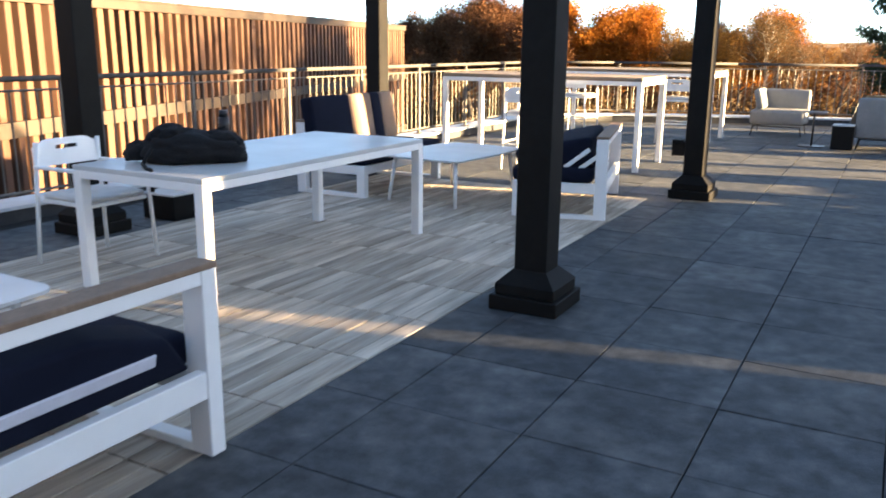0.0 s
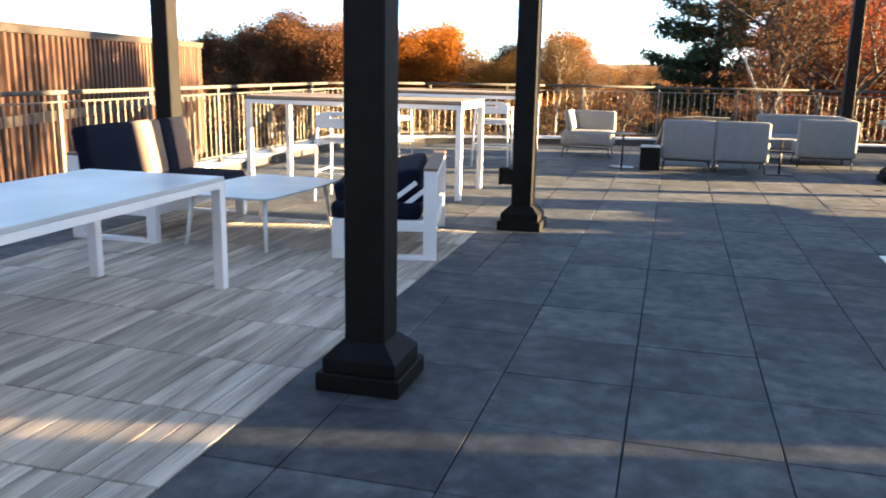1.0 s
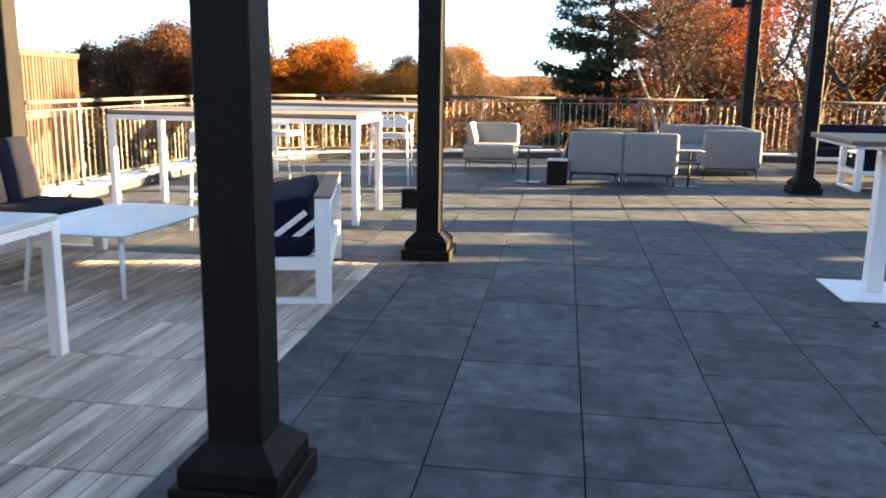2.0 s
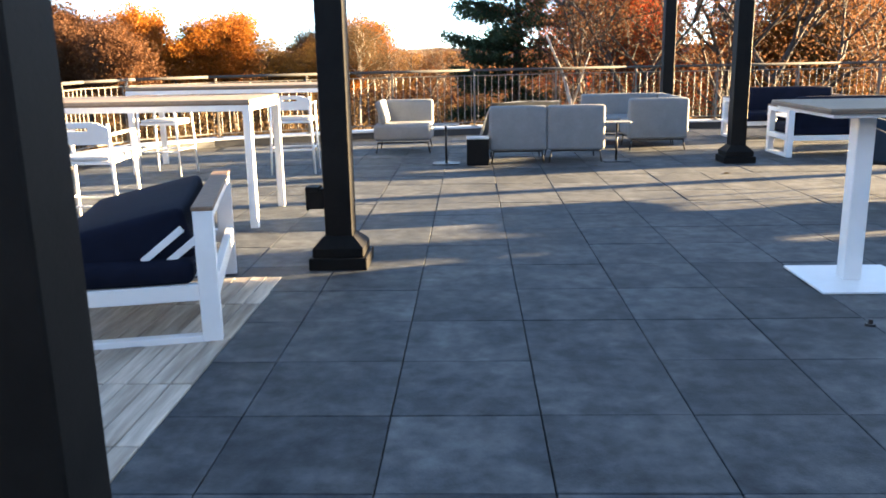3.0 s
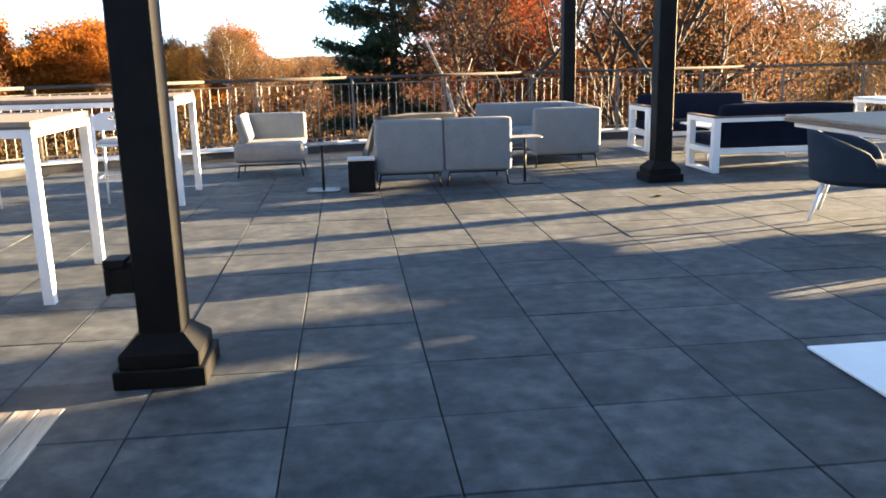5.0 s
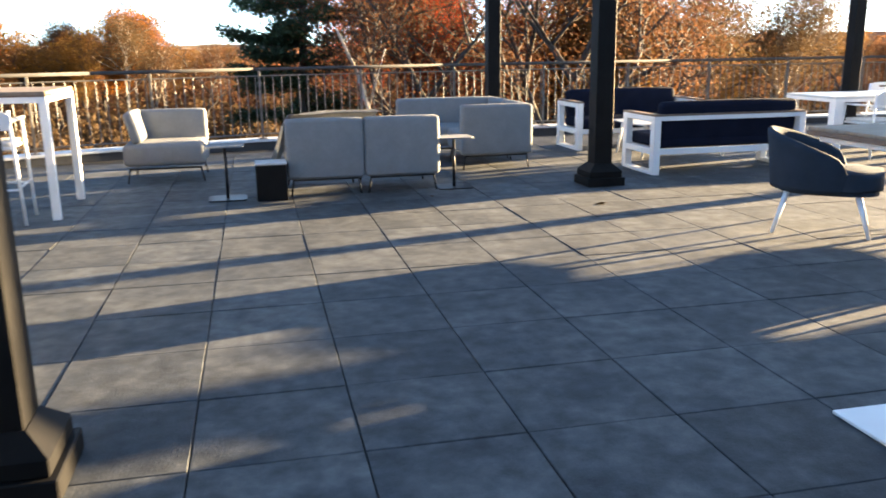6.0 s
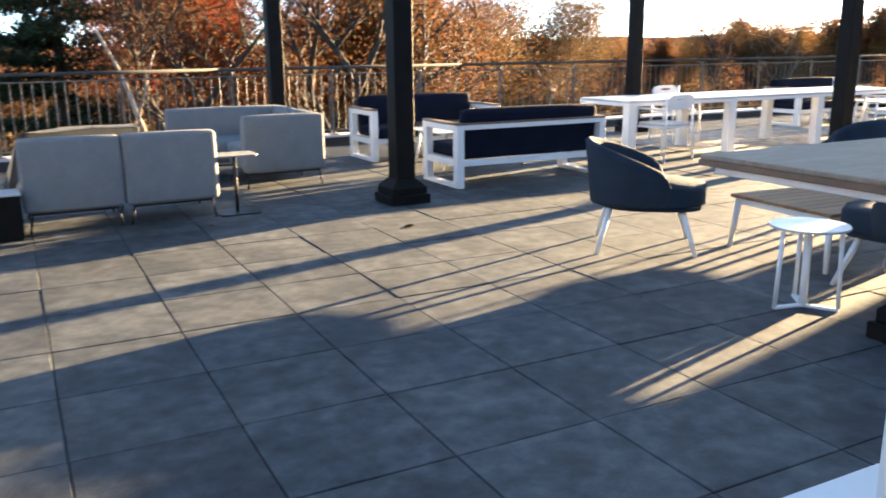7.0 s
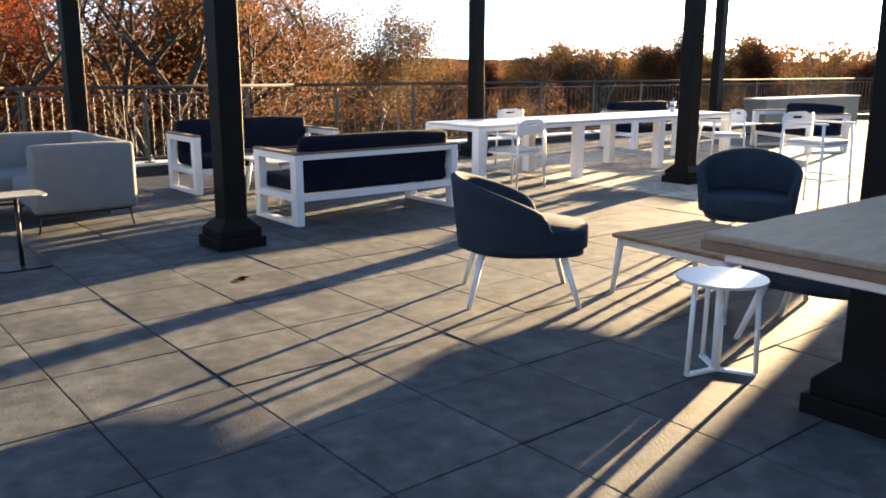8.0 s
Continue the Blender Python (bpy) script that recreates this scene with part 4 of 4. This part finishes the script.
# ---- the wing with terracotta fins ----
def wing():
    """The neighbouring wing: a long wall of bands, glass and upright fins."""
    ob = thing("office_wing", "long office building wing with terracotta fins over dark glass", "building")
    ax, ay, bx, by = -11.6, -13.0, -31.3, 51.2
    L = math.hypot(bx - ax, by - ay)
    a = math.degrees(math.atan2(by - ay, bx - ax))
    m = pose(ax, ay, 0, 0, 0, a)

    def put_part(name, bm, material, label=""):
        p = part(name, bm, material, ob, label)
        p.matrix_basis = m
        return p
    put_part("wall", cube(0, 0.3, -6, L, 14, 2.36, 0.0), M_WALL, "wall behind the fins, shade put into its dark colour")
    for z0, z1 in ((2.36, 2.62), (-0.95, -0.55), (-4.5, -4.1)):
        put_part("band", cube(-0.1, -0.28, z0, L + 0.1, 0.33, z1, 0.01), M_SLAB, "brown floor band")
    put_part("roof", cube(-0.2, -0.3, 2.62, L + 0.2, 14, 2.70, 0.01), M_SLAB)
    put_part("penthouse", cube(8, 4, 2.70, 34, 12, 6.0, 0.02), M_ROOFHUT, "pale rooftop plant room")
    pane_me, bar_me, fin_me = None, None, None
    for z in (0.05, -3.45):
        for k in range(int(L / 1.65)):
            r = random.Random(k + int(z * 10))
            if r.random() < 0.14:
                continue
            if pane_me is None:
                p = put_part("window", cube(0, 0.262, 0, 1.55, 0.298, 1.75, 0.0), M_GLASS, "dark window pane")
                pane_me = p.data
            else:
                p = new("window", pane_me)
                p.parent = ob
            p.matrix_basis = m @ pose(0.05 + k * 1.65, 0, z)
            if bar_me is None:
                q = put_part("mullion", cube(-0.035, 0.18, 0, 0.035, 0.31, 2.85, 0.0), M_MULLION, "pale upright mullion")
                bar_me = q.data
            else:
                q = new("mullion", bar_me)
                q.parent = ob
            q.matrix_basis = m @ pose(0.05 + k * 1.65 + r.choice((0.3, 0.85, 1.4)), 0, z - 0.6)
    for z in (-0.55, -4.1):
        for k in range(int(L / 0.55)):
            r = random.Random(k * 7 + int(z * 10) + 3)
            if fin_me is None:
                p = put_part("fin", cube(-0.13, -0.22, 0, 0.13, 0.12, 2.91, 0.03, 2), M_FIN, "terracotta upright fin")
                fin_me = p.data
            else:
                p = new("fin", fin_me)
                p.parent = ob
            zz = 3.15 if z < -1 else 2.91
            p.matrix_basis = m @ pose(0.3 + k * 0.55, 0, z, 0, r.uniform(-0.7, 0.7), r.uniform(-9, 9)) @ Matrix.Diagonal((r.uniform(0.9, 1.1), 1, zz / 2.91, 1))
    return ob


wing()


# ---- ground and distance ----
GZ = -6.0
bm = bmesh.new()
n = 60
ring = []
for i in range(n + 1):
    row = []
    for j in range(n + 1):
        u, v = 2 * i / n - 1, 2 * j / n - 1
        x, y = 1800 * u * abs(u) ** 1.6, 1800 * v * abs(v) ** 1.6
        d = math.hypot(x, y)
        z = GZ + 0.5 * noise.noise(Vector((x * 0.03, y * 0.03, 0)))
        if d > 40:
            z += min(1.0, (d - 40) / 200) * -3.0
        row.append(bm.verts.new((x, y, z)))
    ring.append(row)
for a, b in zip(ring, ring[1:]):
    for j in range(n):
        bm.faces.new((a[j], b[j], b[j + 1], a[j + 1]))
tagged(part("ground", bm, M_GROUND, smooth=True), "brown autumn ground with dry grass", "ground", kind="structure")


def hills():
    bm = bmesh.new()
    low, high = [], []
    for k in range(181):
        a = radians(-50 + 200 * k / 180)
        d = 900 + 120 * math.sin(k * 0.21)
        h = 10 + 9 * noise.noise(Vector((k * 0.045, 1.3, 0))) + 4 * noise.noise(Vector((k * 0.2, 4, 0))) + 1.2 * noise.noise(Vector((k * 1.3, 8, 0)))
        low.append(bm.verts.new((d * math.cos(a), d * math.sin(a), -12)))
        high.append(bm.verts.new((d * 1.05 * math.cos(a), d * 1.05 * math.sin(a), h)))
    for k in range(180):
        bm.faces.new((low[k], low[k + 1], high[k + 1], high[k]))
    return tagged(part("far_hills", bm, M_HILL, smooth=True), "far wooded ridge on the horizon", "hills", kind="structure")


hills()
tagged(part("car_park", slab([(-30, 30), (-8, 24), (-6, 34), (-24, 46)], GZ - 0.2, GZ + 0.7), M_ROAD), "grey asphalt car park below the terrace", "road", kind="structure")


# ---- trees ----
def grow(seed, height, spread, trunk_r, levels=4, lean=0.0, fork=0.35, up=0.75):
    """A branching skeleton: limbs as (start, end, radius, radius), and the outer twigs' ends."""
    r = random.Random(seed)
    limbs, tips = [], []

    def branch(p, d, length, rad, level):
        steps = 3
        for s in range(steps):
            d = (d + Vector((r.uniform(-1, 1), r.uniform(-1, 1), r.uniform(-0.5, 0.9))) * 0.16).normalized()
            q = p + d * (length / steps)
            limbs.append((p.copy(), q.copy(), rad * (1 - 0.22 * s), rad * (1 - 0.22 * (s + 1))))
            if level >= 2:
                tips.append((q.copy(), level))
            if level < levels and (s > 0 or level > 0):
                for _ in range(1 if s == 1 else 2):
                    side = Vector((r.uniform(-1, 1), r.uniform(-1, 1), r.uniform(-0.15, up))).normalized()
                    nd = (d * 0.55 + side * spread).normalized()
                    branch(q, nd, length * r.uniform(0.52, 0.74), rad * 0.52, level + 1)
            p = q
    branch(Vector((0, 0, 0)), Vector((lean, 0, 1)).normalized(), height * fork * 1.25, trunk_r, 0)
    return limbs, tips


def tree_mesh(limbs, name="trunk"):
    bm = bmesh.new()
    for a, b, r0, r1 in limbs:
        if r0 > 0.012:
            tube(bm, a, b, r0, r1, 7 if r0 > 0.08 else 5 if r0 > 0.03 else 3, caps=False)
    return bm


def blades(centres, sizes, flat, r, rise=0.0):
    """Small four-cornered leaf blades, turned at random, round the given centres."""
    n = len(centres)
    u = r.normal(0, 1, (n, 3)) + (0, 0, rise)
    u /= np.linalg.norm(u, axis=1)[:, None]
    w = np.cross(u, r.normal(0, 1, (n, 3)))
    w /= np.linalg.norm(w, axis=1)[:, None] + 1e-6
    s = sizes[:, None]
    v = np.stack((centres - u * s, centres + w * s * flat, centres + u * s, centres - w * s * flat), 1).reshape(-1, 3)
    return v.tolist(), np.arange(4 * n).reshape(-1, 4).tolist()


def leaves(tips, per, size, jitter, seed, flat=0.5):
    """A crown: clumps of small leaf blades round the twigs."""
    r = np.random.RandomState(seed)
    c = np.repeat(np.array([tuple(p) for p, level in tips]), per, 0)
    c = c + r.normal(0, jitter, c.shape) * (1, 1, 0.8)
    return blades(c, size * r.uniform(0.6, 1.4, len(c)), flat, r)


def tree(kind, label, seed, height, spread, trunk_r, leaf_m, per, size, jitter, bark=None, levels=4, lean=0.0, fork=0.35, up=0.75):
    ob = thing(kind, label, "tree", "autumn trees")
    limbs, tips = grow(seed, height, spread, trunk_r, levels, lean, fork, up)
    part("trunk", tree_mesh(limbs), bark or M_BARK, ob, "", True)
    if per:
        if len(tips) > 900:
            tips = random.Random(seed).sample(tips, 900)
        v, f = leaves(tips, per, size, jitter, seed)
        me = bpy.data.meshes.new("crown")
        me.from_pydata(v, [], f)
        me.materials.append(leaf_m)
        c = new("crown", me)
        c.parent = ob
    return ob


def pine(seed, height):
    """A white pine: whorls of nearly level branches with tufts of needles."""
    ob = thing("pine_tree", "dark green pine with level layered branches", "tree", "")
    r = random.Random(seed)
    bm = bmesh.new()
    tube(bm, (0, 0, 0), (0.2, 0, height), 0.30, 0.04, 8)
    tufts = []
    z = height * 0.30
    while z < height * 0.99:
        share = 1 - (z / height)
        for k in range(r.randint(3, 5)):
            a = r.uniform(0, 2 * math.pi)
            ln = (0.8 + 3.7 * share ** 0.7) * r.uniform(0.55, 1.15)
            p = Vector((0.2 * z / height, 0, z))
            d = Vector((math.cos(a), math.sin(a), r.uniform(0.0, 0.22)))
            q = p + d * ln
            tube(bm, p, q, 0.05, 0.015, 4, False)
            steps = int(ln / 0.28)
            for s in range(2, steps + 1):
                c = p + d * (ln * s / steps)
                for side in (-1, 1):
                    for _ in range(2):
                        off = Vector((-d.y, d.x, 0)) * side * r.uniform(0.05, 0.32) * (1.2 - s / steps + 0.25) * 1.5
                        tufts.append((c + off + Vector((0, 0, r.uniform(0, 0.12))), 3))
        z += r.uniform(0.45, 0.8)
    part("trunk", bm, M_BARK, ob, "", True)
    v, f = leaves(tufts, 14, 0.15, 0.17, seed, 0.22)
    me = bpy.data.meshes.new("crown")
    me.from_pydata(v, [], f)
    me.materials.append(L_PINE)
    new("crown", me).parent = ob
    return ob


def polar(bearing, dist, ox=-0.9, oy=5.3):
    """A place on the ground at a bearing (degrees clockwise from +y) and distance."""
    a = radians(bearing)
    return ox + dist * math.sin(a), oy + dist * math.cos(a)


def stand(ob, bearing, dist, z=GZ, turn=0, s=1.0):
    x, y = polar(bearing, dist)
    ob.matrix_basis = pose(x, y, z, 0, 0, turn) @ Matrix.Diagonal((s, s, s, 1))
    return ob


PROTO = [
    tree("maple_tree", "broad maple in bright orange autumn leaf", 11, 12, 0.95, 0.28, L_ORANGE, 44, 0.10, 0.45, up=0.8),
    tree("oak_tree", "oak with rust brown autumn leaves", 23, 12, 0.95, 0.28, L_RUST, 40, 0.095, 0.48, up=0.8),
    tree("maple_tree", "maple in red autumn leaf", 37, 11.5, 0.9, 0.26, L_RED, 30, 0.058, 0.45, up=0.8),
    tree("birch_tree", "slender pale tree with thin tan leaves", 41, 12, 0.7, 0.16, L_TAN, 20, 0.06, 0.45, M_BARK_PALE, up=0.9),
    tree("ash_tree", "tree in thin yellow autumn leaf", 53, 11.5, 0.85, 0.24, L_YELLOW, 30, 0.065, 0.48, up=0.85),
    tree("bare_tree", "nearly bare tree with dark limbs and few leaves", 67, 12, 0.8, 0.20, L_RUST, 9, 0.045, 0.42, M_BARK, up=0.9),
]
SPOTS = [(0, -20, 72, 1.0), (0, -16.5, 74, 0.92), (0, -18, 84, 1.0)]
for k, (p, b, d, s) in enumerate(SPOTS):
    if k == 0:
        stand(PROTO[0], b, d, s=s)
    else:
        x, y = polar(b, d)
        o = copy_thing(PROTO[0], pose(x, y, GZ, 0, 0, 90 * k))
        o.scale = (s, s, s)
used = {0}


def plant(p, b, d, s=1.0, turn=None):
    turn = (b * 37 + d * 11) % 360 if turn is None else turn
    if p not in used:
        used.add(p)
        return stand(PROTO[p], b, d, turn=turn, s=s)
    x, y = polar(b, d)
    o = copy_thing(PROTO[p], pose(x, y, GZ, 0, 0, turn))
    o.scale = (s, s, s)
    return o


for p, b, d, s in [(1, -31, 75, 0.95), (1, -28, 70, 1.0), (1, -25.5, 74, 1.05), (2, -23.5, 78, 1.0), (1, -33.5, 80, 0.9), (1, -23, 66, 0.9),
                   (4, -13.8, 76, 0.86), (1, -11.8, 78, 0.86), (4, -10.2, 72, 0.88), (0, -9.3, 80, 0.93), (3, -8, 70, 0.93), (5, -6.6, 74, 0.86), (3, -5.5, 78, 0.8),
                   (4, -4.5, 95, 0.75), (5, -3.2, 70, 0.80), (4, -1.5, 100, 0.72), (3, -2.2, 90, 0.72),
                   (2, 7.0, 50, 0.95), (2, 9.2, 38, 1.15), (1, 11.2, 40, 1.05), (2, 14.0, 38, 0.92), (5, 7.8, 33, 1.0), (5, 10.6, 31, 1.2), (5, 13.0, 30, 1.1), (2, 16, 45, 0.9),
                   (5, 18.6, 26, 1.25), (5, 21.0, 30, 1.2), (0, 19.5, 46, 0.95), (4, 23.0, 42, 1.02), (0, 25.5, 48, 0.92), (5, 24.6, 33, 1.08), (4, 27.5, 52, 0.9), (3, 28.6, 44, 0.95),
                   (3, 33.5, 52, 0.92), (3, 35, 55, 0.97), (4, 31.5, 70, 0.75), (5, 36.8, 60, 0.86), (1, 41, 80, 0.7), (3, 44.5, 75, 0.82), (1, 47, 78, 0.84), (4, 49.5, 70, 0.82), (3, 48.5, 60, 0.78),
                   (1, 53, 72, 0.88), (4, 56, 70, 0.87), (1, 59, 75, 0.88), (3, 61.5, 70, 0.86), (1, 64, 74, 0.76), (1, 67, 78, 0.76), (4, 38.8, 90, 0.78), (1, 34, 100, 0.78), (3, 29.8, 90, 0.78), (4, 43, 95, 0.76)]:
    plant(p, b, d, s)


def leaning_trunk(bearing, dist):
    ob = thing("leaning_trunk", "pale dead trunk leaning below the railing", "tree")
    bm = bmesh.new()
    pts = [(0, 0, 0), (-0.3, 0, 2.2), (-0.75, 0, 4.6), (-1.3, 0.1, 6.6), (-1.9, 0.2, 8.0)]
    for k, (a, c) in enumerate(zip(pts, pts[1:])):
        tube(bm, a, c, 0.13 - 0.024 * k, 0.13 - 0.024 * (k + 1), 8)
    part("trunk", bm, M_BARK_PALE, ob, "", True)
    bm = bmesh.new()
    tube(bm, (-1.0, 0.05, 5.6), (-0.4, 0.2, 7.4), 0.04, 0.015, 6)
    part("branch", bm, M_BARK_PALE, ob, "", True)
    return stand(ob, bearing, dist)


leaning_trunk(9.6, 27)
pine_tree = pine(5, 15.5)
stand(pine_tree, 3.2, 36)


def scrub():
    """Bushes, saplings and dry stalks on the slope below the terrace."""
    r = np.random.RandomState(3)
    clumps = []
    for _ in range(1300):
        b = radians(r.uniform(-34, 76))
        d = r.uniform(26, 100)
        x, y = -0.9 + d * math.sin(b), 5.3 + d * math.cos(b)
        if x < -12.0 - 0.31 * y + 3 or (x < 28 and y < 24):
            continue
        h, w = r.uniform(1.2, 4.2), r.uniform(0.7, 1.8)
        q = r.normal(0, 1, (130, 3))
        q *= r.uniform(0.5, 1.0, (130, 1)) / np.linalg.norm(q, axis=1)[:, None]
        clumps.append(np.array((x, y, GZ + h * 0.5)) + q * (w, w, h * 0.5))
    c = np.concatenate(clumps)
    verts, faces = blades(c, r.uniform(0.08, 0.24, len(c)), 0.4, r, 1.2)
    me = bpy.data.meshes.new("scrub")
    me.from_pydata(verts, [], faces)
    me.materials.append(L_SCRUB)
    return tagged(new("scrub", me), "brown autumn bushes and dry stalks", "bushes", kind="stuff")


scrub()


def far_woods():
    """A continuous belt of woods behind the single trees."""
    r = np.random.RandomState(8)
    clumps = []
    for _ in range(420):
        bd = r.uniform(-36, 78)
        el = 1.25 if bd < -13 else 0.15 if bd < 30 else 0.45 if bd < 44 else 1.5
        d = r.uniform(85, 150)
        x, y = polar(bd, d)
        top = 1.4 + d * math.tan(radians(el)) * r.uniform(0.6, 1.1) + r.uniform(-1.5, 0.4)
        w = r.uniform(2.5, 4.5)
        q = r.normal(0, 1, (420, 3))
        q /= np.linalg.norm(q, axis=1)[:, None]
        clumps.append(np.array((x, y, top - 5.5)) + q * (w, w, 5.5))
    c = np.concatenate(clumps)
    verts, faces = blades(c, r.uniform(0.12, 0.30, len(c)), 0.6, r)
    me = bpy.data.meshes.new("far_woods")
    me.from_pydata(verts, [], faces)
    me.materials.append(L_RUST)
    return tagged(new("far_woods", me), "belt of brown autumn woods in the distance", "woods", kind="stuff")


far_woods()
